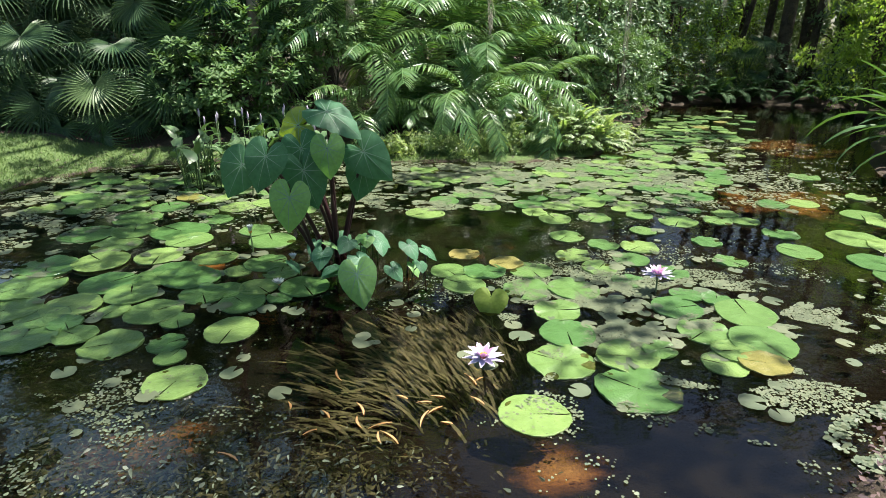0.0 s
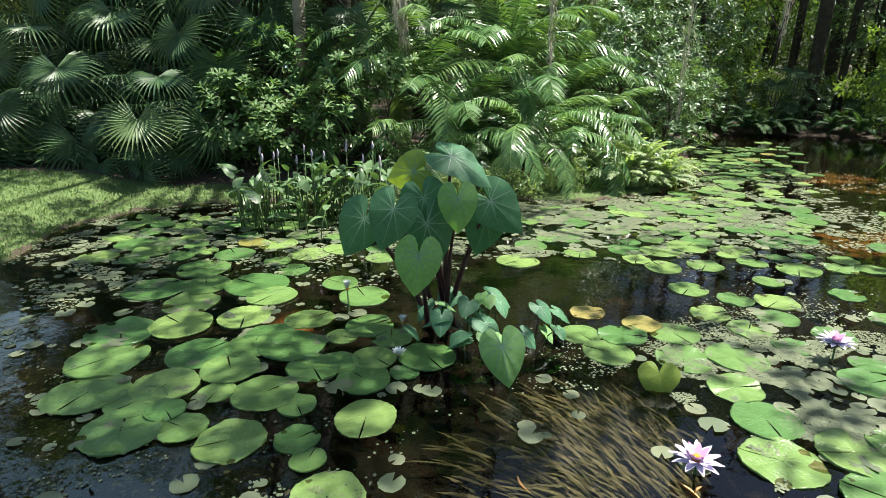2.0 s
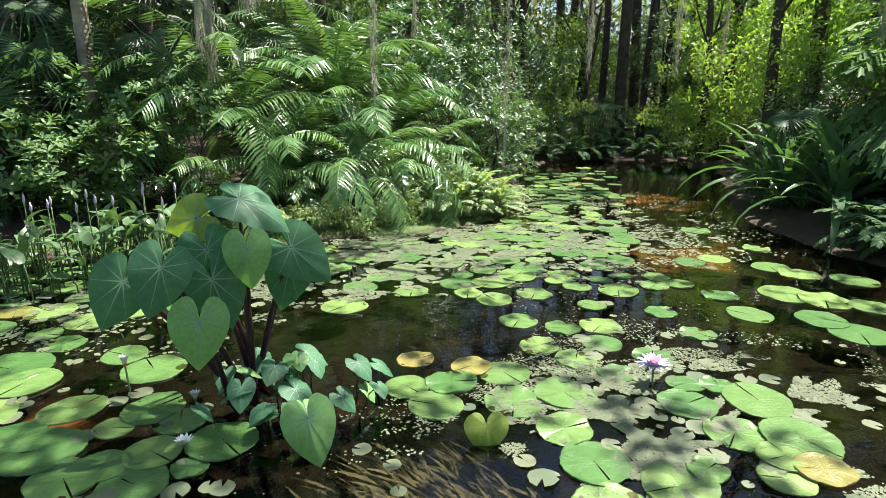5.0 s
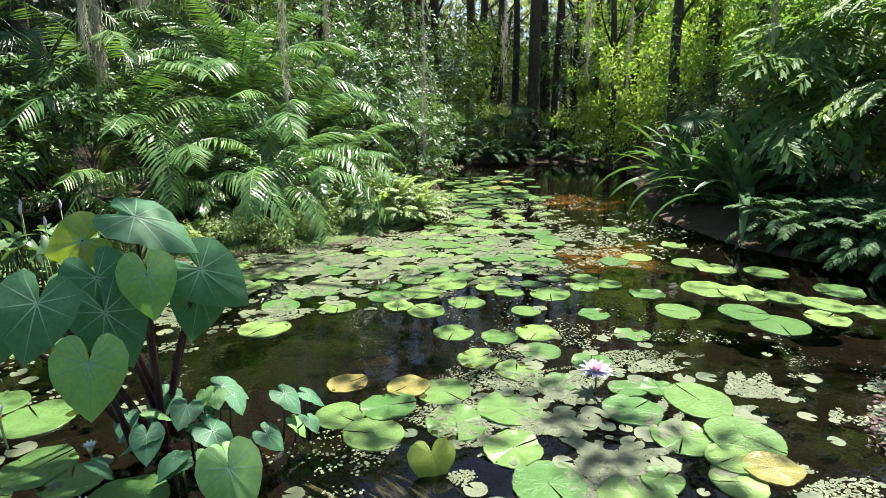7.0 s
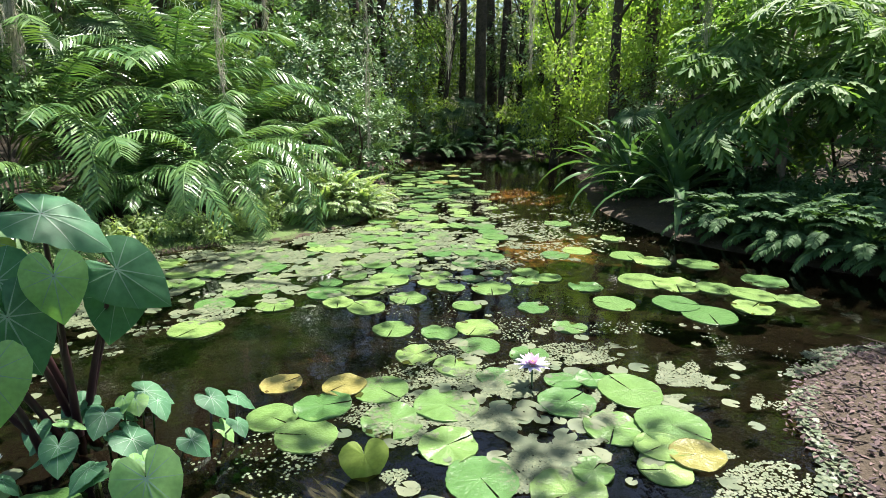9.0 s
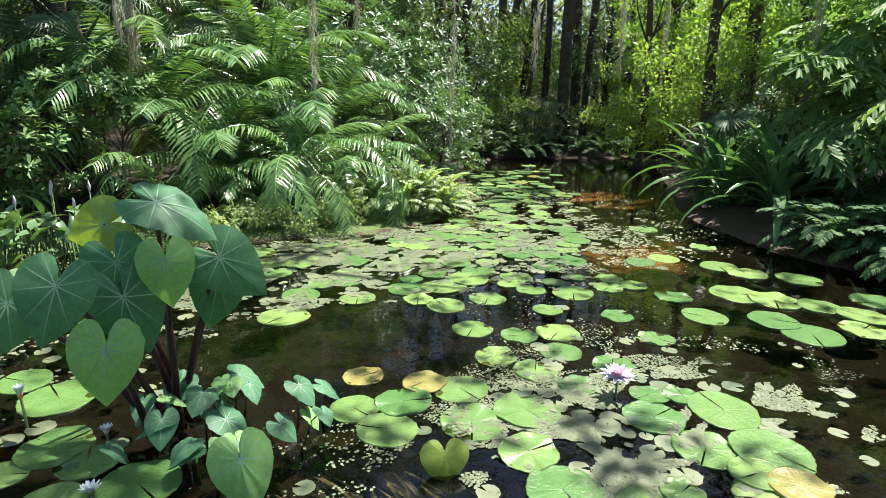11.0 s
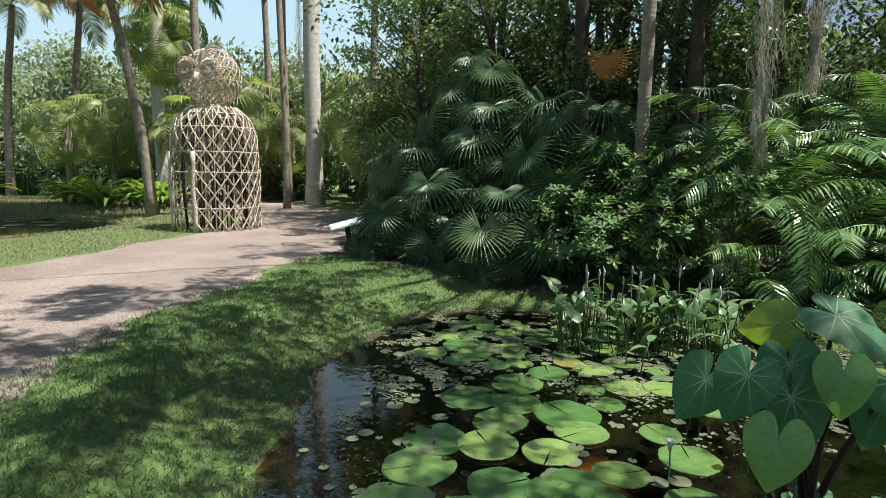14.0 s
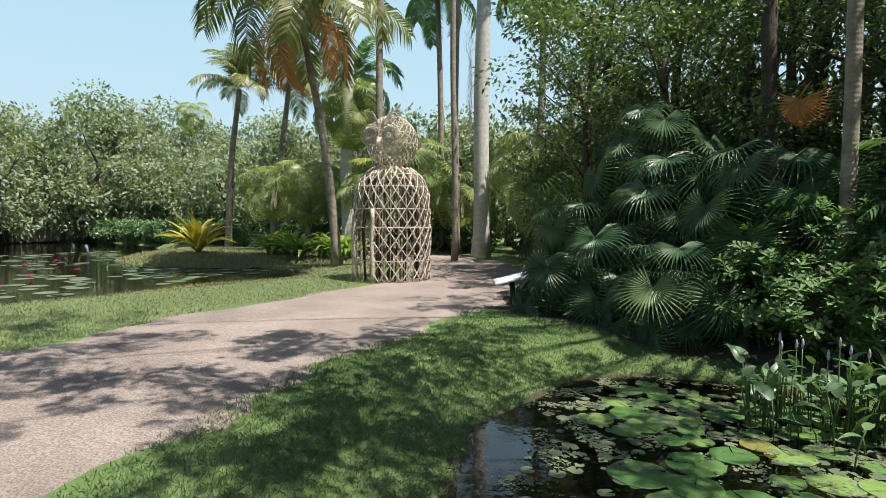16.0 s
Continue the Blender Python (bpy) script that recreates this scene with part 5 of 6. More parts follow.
def petal_geo(g, length, width, rise, curl, az, base, seg=6):
    p, tn = arc(length, rise, curl, seg)
    ca, sa = math.cos(az), math.sin(az)
    p = np.stack([p[:, 0] * ca, p[:, 0] * sa, p[:, 2]], 1) + base
    w = width * np.sin(np.linspace(0.25, math.pi, seg)) ** 0.8 + 0.0005
    ribbon(g, p, w, (-sa, ca, 0), 0.35)


def water_lily(x, y, z, size, mat, label, openness=1.0):
    root = thing("water_lily", label, "flower", "water lily flowers", (x, y, 0))
    for ring, (cnt, rise, ln) in enumerate(((10, 12, 1.0), (9, 32, 0.92), (7, 55, 0.75))):
        for k in range(cnt):
            g = Geo()
            petal_geo(g, size * ln, size * 0.13, 90 - (90 - rise) * openness, 10, 2 * math.pi * (k + 0.5 * ring) / cnt, np.array([0, 0, z]))
            part("petal", g.mesh("petal", INNER_PETAL if ring == 2 and mat is PETAL else mat), root)
    g = Geo()
    for k in range(26):
        a = k * 2.4
        q = 0.12 * size * (k / 26) ** 0.5
        tube(g, [(q * math.cos(a), q * math.sin(a), z), (1.4 * q * math.cos(a), 1.4 * q * math.sin(a), z + size * 0.3)], size * 0.018, 4)
    part("stamens", g.mesh("stamens", STAMEN), root, None, "orange-yellow stamens")
    g = Geo()
    tube(g, [(0.02, 0.0, -0.35), (0.0, 0.0, z)], 0.006, 6)
    part("stalk", g.mesh("stalk", STEM), root)


water_lily(0.55, 5.63, 0.06, 0.115, PETAL, "open lilac water lily with an orange heart")
water_lily(1.92, 6.41, 0.12, 0.11, PETAL, "open pale lilac water lily above the pads")
water_lily(-0.61, 6.8, 0.03, 0.06, WHITE_PETAL, "small half-open white water lily", 0.6)
water_lily(-0.9, 7.55, 0.16, 0.075, WHITE_PETAL, "tall white water lily bud", 0.25)
water_lily(-0.55, 7.2, 0.05, 0.06, WHITE_PETAL, "small white water lily bud", 0.35)
for x, y in [(-20.5, 9.5), (-22, 11.2), (-18.2, 8.2), (-25, 10.6), (-27, 12.2)]:
    water_lily(x, y, 0.08, 0.12, PINK, "pink water lily on the lagoon")


def ear_leaf_mesh(name, mat):
    """A heart-shaped blade: junction at the origin, tip along +x, 1 long, pleated between its veins."""
    half = np.array([(1.0, 0.0), (0.84, 0.15), (0.58, 0.36), (0.22, 0.53), (-0.1, 0.56), (-0.34, 0.46), (-0.48, 0.29), (-0.45, 0.14), (-0.26, 0.04), (-0.06, 0.0)])
    s = np.linspace(0, 1, len(half))
    q = np.linspace(0, 1, 21)
    ox, oy = np.interp(q, s, half[:, 0]), np.interp(q, s, half[:, 1])
    ox, oy = np.concatenate([ox[:-1], ox[::-1][:-1]]), np.concatenate([oy[:-1], -oy[::-1][:-1]])
    n, rings = len(ox), 7
    v, f = [], []
    for k in range(n):
        a = math.atan2(oy[k], ox[k])
        for i in range(rings):
            s = i / (rings - 1)
            x, y = ox[k] * s, oy[k] * s
            z = -0.08 * s * s - 0.22 * max(0, x) ** 2 + 0.02 * s * math.cos(13 * a) + 0.02 * s * s * math.sin(5 * a + 1) + 0.05 * abs(y)
            v.append((x, y, z))
    for k in range(n):
        k2 = (k + 1) % n
        for i in range(rings - 1):
            f.append((k * rings + i, k * rings + i + 1, k2 * rings + i + 1, k2 * rings + i))
    g = Geo()
    g.add(v, f)
    me = g.mesh(name, mat)
    vg = Geo()
    for k in (0, 4, 7, 10, 13, n - 4, n - 7, n - 10, n - 13):
        a = math.atan2(oy[k], ox[k])
        pts = [np.array(v[k * rings + i]) + (0, 0, 0.008) for i in range(rings)]
        pts[0] = np.array((0, 0, 0.004))
        ribbon(vg, pts, np.linspace(0.012, 0.002, rings), (-math.sin(a), math.cos(a), 0))
    return me, vg.mesh("venation", VEIN)


EAR_MESHES = {k: ear_leaf_mesh("leaf", m) for k, m in (("blue", EAR), ("light", EAR_SUNLIT), ("yellow", EAR_YELLOW))}
ear = thing("elephant_ear", "elephant ear plant with big heart-shaped blue-green leaves in the water", "plant", "", (-0.25, 7.35, 0))
base = Vector((-0.25, 7.35, 0))
# leaves marked light have the sun on them in their colour
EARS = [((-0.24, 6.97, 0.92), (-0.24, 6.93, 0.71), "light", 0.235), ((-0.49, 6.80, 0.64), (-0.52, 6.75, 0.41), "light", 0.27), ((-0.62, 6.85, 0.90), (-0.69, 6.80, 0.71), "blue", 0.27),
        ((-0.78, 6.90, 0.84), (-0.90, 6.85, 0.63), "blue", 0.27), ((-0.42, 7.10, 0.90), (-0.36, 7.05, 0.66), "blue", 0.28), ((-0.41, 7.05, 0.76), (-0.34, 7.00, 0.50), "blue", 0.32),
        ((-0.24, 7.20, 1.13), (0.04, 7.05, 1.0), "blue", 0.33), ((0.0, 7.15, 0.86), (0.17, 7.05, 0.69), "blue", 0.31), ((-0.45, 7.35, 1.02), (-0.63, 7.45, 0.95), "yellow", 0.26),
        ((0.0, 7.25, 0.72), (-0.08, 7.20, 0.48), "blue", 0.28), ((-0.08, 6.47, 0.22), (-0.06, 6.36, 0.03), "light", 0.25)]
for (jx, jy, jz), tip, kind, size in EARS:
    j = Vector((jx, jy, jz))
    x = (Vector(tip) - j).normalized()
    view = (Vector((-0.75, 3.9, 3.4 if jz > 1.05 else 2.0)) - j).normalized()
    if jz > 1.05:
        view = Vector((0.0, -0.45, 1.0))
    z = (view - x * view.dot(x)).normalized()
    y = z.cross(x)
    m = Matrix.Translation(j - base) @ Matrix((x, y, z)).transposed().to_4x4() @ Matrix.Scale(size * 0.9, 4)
    leaf = part("leaf", EAR_MESHES[kind][0], ear, m, {"blue": "dark blue-green leaf with shade in its colour", "light": "lighter green leaf, sunlight put into its colour", "yellow": "yellow-green leaf"}[kind])
    part("venation", EAR_MESHES[kind][1], leaf)
    g = Geo()
    foot = Vector((0.12 * math.sin(jx * 40), 0.1 * math.cos(jx * 30), -0.3)) if jz > 0.3 else Vector((0.2, -0.4, -0.3))
    top = j - base
    q = [foot.lerp(top, s) + Vector((0, 0.08 * math.sin(s * 3.1), 0.06 * math.sin(s * 3.1))) for s in np.linspace(0, 1, 8)]
    tube(g, [tuple(p) for p in q], np.linspace(0.026, 0.008, 8), 7)
    part("stalk", g.mesh("stalk", STALK), ear, None, "dark purple stalk")
young = thing("taro_seedlings", "young heart-leaved taro plants round the big clump", "plant", "", (-0.1, 7.2, 0))
for i in range(24):
    a, q = rnd.uniform(0, 6.28), rnd.uniform(0.1, 0.62)
    h = rnd.uniform(0.04, 0.2) * (1.2 - q)
    x, y = 0.1 + q * math.cos(a) * 0.9, -0.15 + q * math.sin(a) * 0.75
    s = rnd.uniform(0.08, 0.15)
    leaf = part("leaf", EAR_MESHES[rnd.choice(("blue", "blue", "blue", "light"))][0], young, pose(x, y, h + 0.03, rnd.uniform(-22, 22), rnd.uniform(5, 38), rnd.uniform(180, 360)) @ Matrix.Scale(s, 4))
    part("venation", EAR_MESHES["blue"][1], leaf)
    g = Geo()
    tube(g, [(x * 0.8, y * 0.8 + 0.03, -0.3), (x * 0.9, y * 0.9 + 0.03, h * 0.5), (x, y, h + 0.03)], 0.005, 5)
    part("stalk", g.mesh("stalk", STEM), young)
for (x, y, h), s, rz in (((0.29, 6.95, 0.22), 0.13, 300), ((0.42, 6.98, 0.17), 0.11, 330), ((-0.06, 6.93, 0.14), 0.16, 310)):
    leaf = part("leaf", EAR_MESHES["blue"][0], young, pose(x + 0.1, y - 7.2, h, 0, 28, rz) @ Matrix.Scale(s, 4))
    part("venation", EAR_MESHES["blue"][1], leaf)
    g = Geo()
    tube(g, [(x + 0.08, y - 7.15, -0.3), (x + 0.1, y - 7.2, h)], 0.007, 5)
    part("stalk", g.mesh("stalk", STALK), young)

# folded young pad standing by the eelgrass
fold = thing("curled_lily_pad", "young yellow-green lily pad standing half folded", "lily pad", "", (0.74, 6.28, 0))
part("blade", EAR_MESHES["yellow"][0], fold, pose(0, 0, 0.09, 0, 0, 250) @ pose(0, 0, 0, 0, 62, 0) @ Matrix.Diagonal((0.14, 0.2, 0.14, 1)))
g = Geo()
tube(g, [(0.02, 0, -0.3), (0, 0.01, 0.1)], 0.006, 5)
part("stalk", g.mesh("stalk", STEM), fold)

# pickerelweed
PICKEREL = []
for i in range(3):
    g = Geo()
    p, tn = arc(0.24 + 0.03 * i, 20 + 15 * i, 60, 7)
    ribbon(g, p, 0.058 * np.array([0.5, 1.0, 0.95, 0.75, 0.5, 0.25, 0.02]), (0, 1, 0), 0.3)
    PICKEREL.append(g.mesh("leaf", SHRUB))
clump = thing("pickerelweed", "clump of pickerelweed with lilac flower spikes in shallow water", "plant", "", (-1.2, 10.1, 0))
for i in range(170):
    x, y = rnd.uniform(-0.85, 0.85), rnd.gauss(0, 0.3)
    h = rnd.uniform(0.1, 0.56)
    lx, ly = x + rnd.uniform(-0.1, 0.1), y + rnd.uniform(-0.08, 0.05)
    g = Geo()
    tube(g, [(x, y, -0.3), ((x + lx) / 2, (y + ly) / 2, h * 0.5), (lx, ly, h)], 0.006, 4)
    part("stalk", g.mesh("stalk", STEM), clump)
    part("leaf", PICKEREL[i % 3], clump, pose(lx, ly, h, rnd.uniform(-20, 20), rnd.uniform(-30, 20), rnd.uniform(0, 360)) @ Matrix.Scale(rnd.uniform(0.6, 1.05), 4))
for i in range(15):
    x, y, h = -0.65 + 0.1 * i + rnd.uniform(-0.08, 0.08), rnd.gauss(0, 0.15), rnd.uniform(0.55, 0.78)
    g = Geo()
    tube(g, [(x, y, -0.2), (x, y, h)], 0.005, 4)
    spike = part("flower_stalk", g.mesh("flower_stalk", STEM), clump)
    g = Geo()
    tube(g, [(x, y, h - 0.01), (x, y, h + 0.02), (x + 0.003, y, h + 0.05), (x, y, h + 0.085)], [0.005, 0.012, 0.011, 0.003], 7)
    part("flower_spike", g.mesh("flower_spike", SPIKE), spike, None, "lilac flower spike")

# eelgrass under the surface
r = np.random.default_rng(12)
g = Geo()
for i in range(700):
    x, y = 0.44 + r.normal(0, 0.18), 6.0 + r.normal(0, 0.22)
    hd = 2.15 + r.normal(0, 0.22) + 0.5 * (0.4 - x)
    if i > 560:
        x, y = 0.0 + r.normal(0, 0.2), 5.75 + r.normal(0, 0.2)
        hd = 2.9 + r.normal(0, 0.3)
    ln = r.uniform(0.2, 0.38)
    p, tn = arc(ln, r.uniform(35, 75), 70, 6)
    p = np.stack([p[:, 0] * math.cos(hd), p[:, 0] * math.sin(hd), np.minimum(p[:, 2] * 0.75, 0.42)], 1) + [x, y, -0.44]
    p[:, 2] = np.minimum(p[:, 2], -0.012 - 0.09 * r.random())
    ribbon(g, p, np.array([0.5, 0.8, 1, 1, 0.8, 0.1]) * r.uniform(0.005, 0.0105), (-math.sin(hd), math.cos(hd), 0))
tagged(new("eelgrass", g.mesh("eelgrass", EEL, False)), "amber-brown eelgrass streaming under the water", "water weed", kind="stuff")

# floating weed between the pads
WEED = [(1.75, 6.0, 0.6, 0.48, 70000), (1.9, 9.5, 1.3, 0.65, 60000), (-2.2, 9.9, 1.1, 0.6, 16000), (2.6, 5.75, 0.3, 0.16, 5000), (-2.9, 7.4, 0.3, 1.0, 5000),
        (-1.6, 5.5, 0.5, 0.3, 4500), (4.6, 11.6, 1.0, 1.4, 12000)]
x = np.concatenate([r.normal(a, c, n) for a, b, c, d, n in WEED])
y = np.concatenate([r.normal(b, d, n) for a, b, c, d, n in WEED])
clump = np.sin(x * 5.1 + 2 * np.sin(y * 3.7)) * np.sin(y * 5.7 + 1.5 * np.sin(x * 4.3)) + 0.5 * np.sin(x * 17 + 3 * np.sin(y * 13)) * np.sin(y * 19)
k = (clump > r.normal(0.1, 0.05, len(x)) + 0.25 * ((x > 2.2) & (y < 7.6)) + 0.3 * (x < -1.2)) & (pond_distance(x, y) < -0.02) & (((x - 0.85) / 1.0) ** 2 + ((y - 7.75) / 0.75) ** 2 > 1) & (((x - 0.15) / 0.75) ** 2 + ((y - 5.75) / 0.6) ** 2 > 1)
x, y = x[k], y[k]
n = len(x)
th = np.linspace(0, 2 * np.pi, 6, endpoint=False)
hexagon = ([(math.cos(a), math.sin(a), 0.15 * math.cos(2 * a)) for a in th], [tuple(range(6))])
pos = np.stack([x, y, r.uniform(0.003, 0.008, n)], 1)
tagged(new("floating_weed", scatter("floating_weed", hexagon, frames_of(pos, r.normal(0, 1, (n, 3)) * [1, 1, 0], np.array([0, 0, 1.0]) + r.normal(0, 0.12, (n, 3)), r.uniform(0.004, 0.0095, n) * (1 + 1.2 * (y > 8))), DUCKWEED)),
       "pale green floating weed between the pads", "water weed", kind="stuff")

TINY = [(-2.3, 9.9, 0.85, 0.5, 260), (2.0, 9.5, 1.3, 0.6, 420), (1.9, 6.1, 0.6, 0.5, 120), (-2.7, 8.0, 0.4, 0.9, 70), (4.2, 10.6, 1.0, 1.0, 160), (-1.3, 6.9, 0.7, 0.8, 90)]
x = np.concatenate([r.normal(a, c, n) for a, b, c, d, n in TINY])
y = np.concatenate([r.normal(b, d, n) for a, b, c, d, n in TINY])
k = (pond_distance(x, y) < -0.12) & (((x - 0.85) / 1.0) ** 2 + ((y - 7.75) / 0.75) ** 2 > 1)
x, y = x[k], y[k]
n = len(x)
th = np.linspace(0.25, 2 * np.pi - 0.25, 11)
notched = ([(0.1, 0, 0)] + [(math.cos(a), math.sin(a), 0.05 * math.sin(3 * a)) for a in th], [(0, i + 1, i + 2) for i in range(10)])
pos = np.stack([x, y, r.uniform(0.004, 0.01, n)], 1)
tagged(new("floating_hearts", scatter("floating_hearts", notched, frames_of(pos, r.normal(0, 1, (n, 3)) * [1, 1, 0], np.array([0, 0, 1.0]) + r.normal(0, 0.04, (n, 3)), r.uniform(0.022, 0.07, n)), DUCKWEED)),
       "small pale green floating leaves between the pads", "water weed", kind="stuff")

# Spanish moss
def moss(x, y, z0, z1, width, seed, n=240):
    r = np.random.default_rng(seed)
    g = Geo()
    for i in range(n):
        t = r.random() ** 0.8
        zt = z0 + (z1 - z0) * t
        w = width * (1 - 0.7 * t) * (0.65 + 0.35 * math.sin(t * 13 + seed)) * 1.15
        px, py = r.normal(0, w * 0.4, 2)
        ln = r.uniform(0.1, 0.28)
        q = np.array([(px, py, 0), (px + r.normal(0, 0.02), py + r.normal(0, 0.02), -ln * 0.5), (px + r.normal(0, 0.03), py + r.normal(0, 0.03), -ln)]) + [0, 0, zt]
        ribbon(g, q, [0.003, 0.004, 0.001], unit(r.normal(0, 1, 3)))
    core = [(0.04 * math.sin(k * 1.7 + seed), 0.03 * math.cos(k * 2.3), z0 + (z1 - z0) * k / 9) for k in range(10)]
    tube(g, core, 0.006, 4)
    ob = new("spanish_moss", g.mesh("spanish_moss", MOSS, False))
    ob.location = (x, y, 0)
    return tagged(ob, "grey Spanish moss hanging from the branches", "moss", "hanging moss")


for i, (x, y, z0, z1, w) in enumerate([(-0.17, 11.8, 5.0, 2.2, 0.16), (1.95, 11.8, 5.2, 1.75, 0.16), (4.4, 12.5, 5.6, 1.0, 0.17), (7.5, 12.0, 5.0, 2.2, 0.16), (-0.05, 12.3, 5.2, 2.0, 0.45), (0.5, 12.6, 5.2, 2.9, 0.4),
                                       (8.0, 9.0, 5.0, 2.5, 0.22), (6.1, 12.6, 5.2, 2.2, 0.14), (9.3, 12.6, 5.5, 2.1, 0.15), (2.7, 12.2, 5.0, 2.6, 0.14), (-13.6, 21.5, 9.0, 5.0, 0.3)]):
    moss(x, y, z0, z1, w, 700 + i, 300 if w < 0.3 else 1000)

# ---- lawn blades and fallen leaves ----
r = np.random.default_rng(21)
n = 330000
x, y = r.uniform(-9.5, 1.5, n), r.uniform(1.5, 13.2, n)
keep = (pond_distance(x, y) > -0.05) & (trail_distance(x, y) > 1.75 + 0.2 * r.random(n) + 0.15 * np.sin(x * 3 + y * 2)) & (forest_mask(x, y) < 0.5) & (r.random(n) < np.clip(2.6 - np.hypot(x + 1, y - 4) / 4.5, 0.25, 1))
x, y = x[keep], y[keep]
n = len(x)
pos = np.stack([x, y, ground_height(x, y) - 0.004], 1)
tagged(new("lawn_grass", scatter("lawn_grass", ([(0, -0.07, 0), (0, 0.07, 0), (0.6, 0.05, 0.12), (1, 0, 0.4)], [(0, 1, 2), (0, 2, 3)]),
                                 frames_of(pos, np.array([0, 0, 0.8]) + r.normal(0, 0.6, (n, 3)), r.normal(0, 1, (n, 3)), r.uniform(0.025, 0.055, n)), GRASS)),
       "short blades of mown lawn grass", "grass", kind="stuff")
n = 60000
x, y = r.uniform(-16, -8, n), r.uniform(4.0, 19, n)
keep = (pond_distance(x, y) > 0.05) & (trail_distance(x, y) > 1.85 + 0.15 * np.sin(x * 3 + y * 2))
x, y = x[keep], y[keep]
n = len(x)
pos = np.stack([x, y, ground_height(x, y) - 0.004], 1)
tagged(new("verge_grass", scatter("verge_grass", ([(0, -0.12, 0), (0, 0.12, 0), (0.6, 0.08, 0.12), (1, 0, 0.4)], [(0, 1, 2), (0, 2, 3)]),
                                  frames_of(pos, np.array([0, 0, 0.8]) + r.normal(0, 0.6, (n, 3)), r.normal(0, 1, (n, 3)), r.uniform(0.03, 0.07, n)), SUNLIT_VERGE)),
       "short dryish grass of the far verge, sunlight put into its colour", "grass", kind="stuff")
n = 30000
x, y = r.uniform(-28, -16, n), r.uniform(13.5, 20, n)
keep = pond_distance(x, y) > 0.02
x, y = x[keep], y[keep]
n = len(x)
pos = np.stack([x, y, ground_height(x, y) - 0.004], 1)
tagged(new("island_grass", scatter("island_grass", ([(0, -0.2, 0), (0, 0.2, 0), (1, 0, 0.3)], [(0, 1, 2)]),
                                   frames_of(pos, np.array([0, 0, 0.8]) + r.normal(0, 0.6, (n, 3)), r.normal(0, 1, (n, 3)), r.uniform(0.07, 0.14, n)), SUNLIT_VERGE)),
       "short grass round the golden bromeliad, sunlight in its colour", "grass", kind="stuff")
n = 22000
x, y = r.uniform(-7, 7.4, n), r.uniform(3.5, 14, n)
x, y = np.concatenate([x, r.uniform(1.8, 4.8, 2500)]), np.concatenate([y, r.uniform(4.4, 5.5, 2500)])
n = len(x)
d = pond_distance(x, y)
keep = (d > -0.05) & ((d < 0.45) | (forest_mask(x, y) > 0.5) | (r.random(n) < 0.06)) & (trail_distance(x, y) > 1.9)
x, y = x[keep], y[keep]
n = len(x)
pos = np.stack([x, y, ground_height(x, y) + 0.012], 1)
tagged(new("fallen_leaves", scatter("fallen_leaves", LEAF, frames_of(pos, r.normal(0, 1, (n, 3)) * [1, 1, 0.2], np.array([0, 0, 1.0]) + r.normal(0, 0.3, (n, 3)), r.uniform(0.02, 0.05, n)), LITTER)),
       "brown fallen leaves along the bank", "leaves", kind="stuff")

# weed and litter at the near bank, drift in the shallows
n = 60000
x, y = r.uniform(1.9, 5.6, n), r.uniform(4.3, 6.4, n)
d = pond_distance(x, y)
k = (d < 0.07) & (d > -0.12 - 0.1 * np.sin(x * 4.0)) & (np.sin(x * 9 + 2 * np.sin(y * 7)) * np.sin(y * 10 + x * 3) > r.normal(-0.1, 0.2, n) - d * 1.2)
x, y = x[k], y[k]
n = len(x)
pos = np.stack([x, y, np.maximum(ground_height(x, y), 0.0) + r.uniform(0.003, 0.012, n)], 1)
tagged(new("bank_weed", scatter("bank_weed", hexagon, frames_of(pos, r.normal(0, 1, (n, 3)) * [1, 1, 0], np.array([0, 0, 1.0]) + r.normal(0, 0.25, (n, 3)), r.uniform(0.006, 0.016, n)), DUCKWEED)),
       "pale green weed stranded along the near bank", "water weed", kind="stuff")
n = 3600
x, y = r.uniform(2.0, 5.6, n), r.uniform(4.0, 5.7, n)
k = pond_distance(x, y) > -0.1
x, y = x[k], y[k]
n = len(x)
pos = np.stack([x, y, np.maximum(ground_height(x, y), 0) + r.uniform(0.0, 0.02, n)], 1)
tagged(new("leaf_litter", scatter("leaf_litter", OBOVATE, frames_of(pos, r.normal(0, 1, (n, 3)) * [1, 1, 0.15], np.array([0, 0, 1.0]) + r.normal(0, 0.35, (n, 3)), r.uniform(0.02, 0.055, n)), LITTER)),
       "dry brown leaf litter on the near bank", "leaves", kind="stuff")
g = Geo()
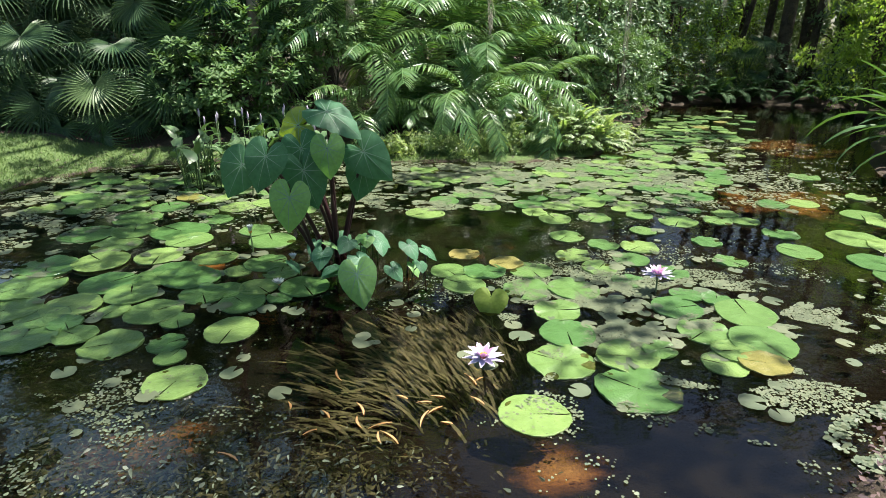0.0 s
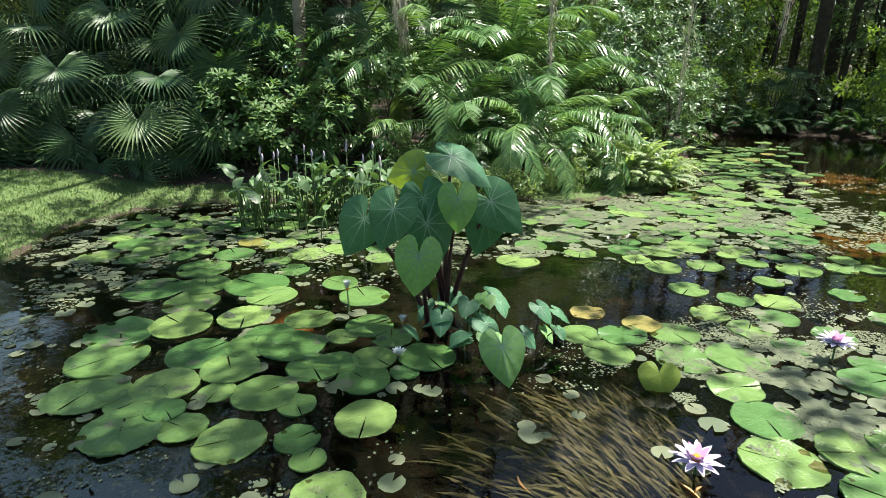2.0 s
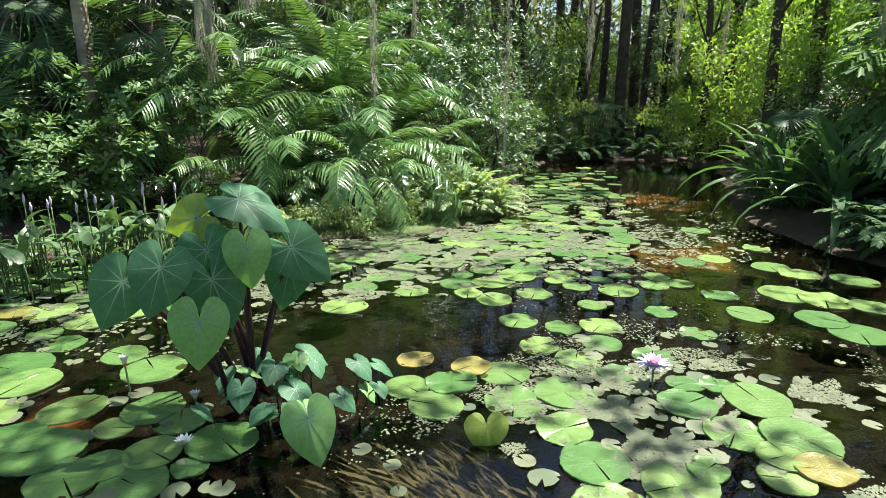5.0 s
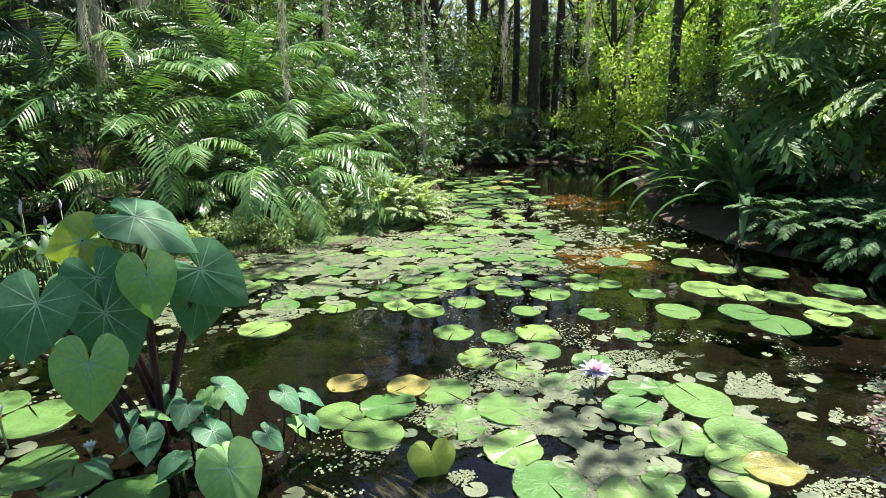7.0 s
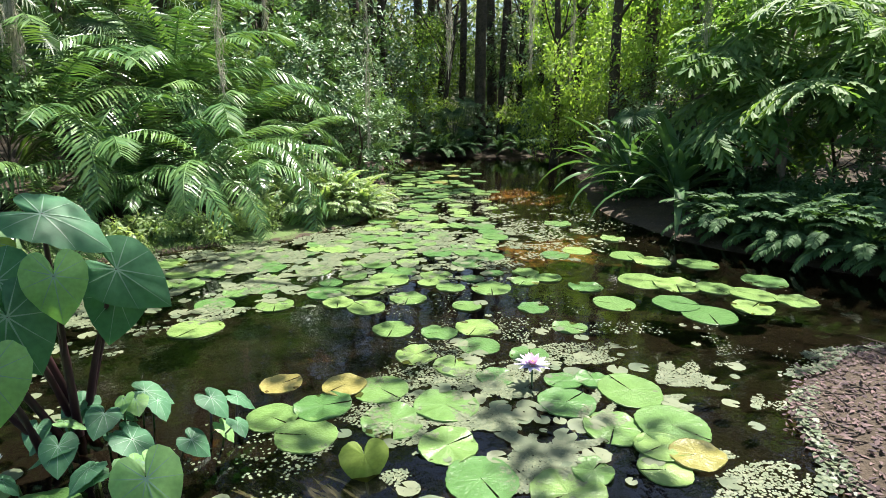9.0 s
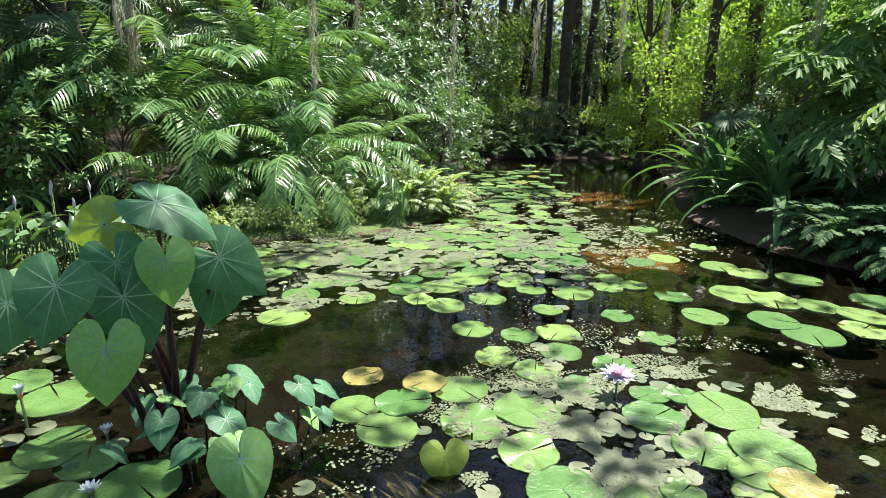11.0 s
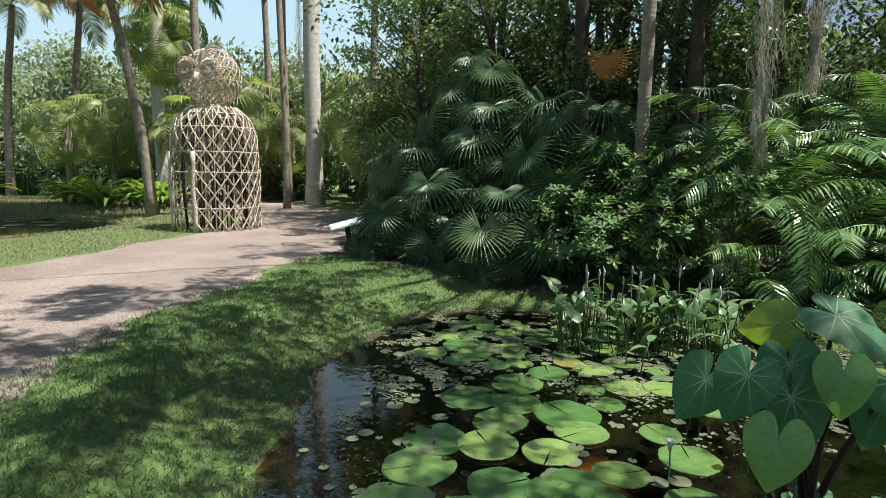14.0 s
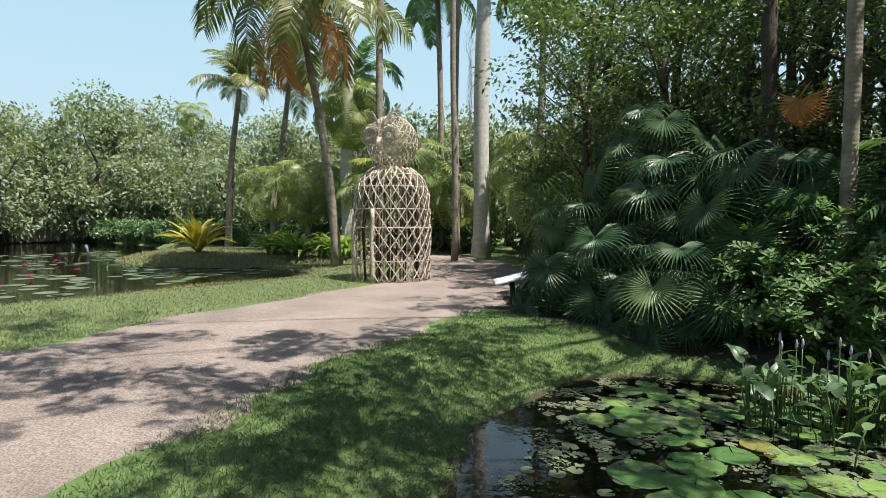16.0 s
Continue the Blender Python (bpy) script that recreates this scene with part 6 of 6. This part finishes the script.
for i in range(70):
    px, py = r.uniform(2.1, 5.4), r.uniform(4.1, 5.6)
    if pond_distance(np.array([px]), np.array([py]))[0] < -0.03:
        continue
    a, ln = r.uniform(0, 6.28), r.uniform(0.1, 0.35)
    z = max(float(ground_height(np.array([px]), np.array([py]))[0]), 0) + 0.012
    tube(g, [(px, py, z), (px + ln * 0.5 * math.cos(a), py + ln * 0.5 * math.sin(a), z + 0.02), (px + ln * math.cos(a + 0.3), py + ln * math.sin(a + 0.3), z + 0.004)], [0.006, 0.005, 0.002], 4)
tagged(new("twigs", g.mesh("twigs", BARK)), "dry twigs scattered over the near bank", "twigs", kind="stuff")
DRIFT = [(-1.25, 5.25, 0.42, 0.2, 2600), (-0.45, 4.95, 0.35, 0.14, 2200), (-2.5, 6.7, 0.3, 0.6, 900), (-2.0, 5.9, 0.4, 0.3, 700)]
x = np.concatenate([r.normal(a, c, n) for a, b, c, d, n in DRIFT])
y = np.concatenate([r.normal(b, d, n) for a, b, c, d, n in DRIFT])
k = pond_distance(x, y) < -0.02
x, y = x[k], y[k]
n = len(x)
pos = np.stack([x, y, r.uniform(-0.07, 0.004, n)], 1)
tagged(new("drifting_debris", scatter("drifting_debris", OBOVATE, frames_of(pos, r.normal(0, 1, (n, 3)) * [1, 1, 0.3], np.array([0, 0, 1.0]) + r.normal(0, 0.4, (n, 3)), r.uniform(0.012, 0.045, n)), EEL)),
       "brown drifting plant debris in the shallows", "debris", kind="stuff")
g = Geo()
for i in range(20):
    px, py, hd, ln = r.normal(0.0, 0.42), r.normal(5.25, 0.22), r.normal(2.6, 0.9), r.uniform(0.05, 0.13)
    ribbon(g, [(px + ln * u * math.cos(hd + 0.4 * u), py + ln * u * math.sin(hd + 0.4 * u), 0.005) for u in np.linspace(0, 1, 5)], [0.002, 0.005, 0.006, 0.004, 0.001], (-math.sin(hd), math.cos(hd), 0))
tagged(new("drifting_blades", g.mesh("drifting_blades", FAN_DEAD, False)), "straw-coloured blades drifting on the water", "water weed", kind="stuff")
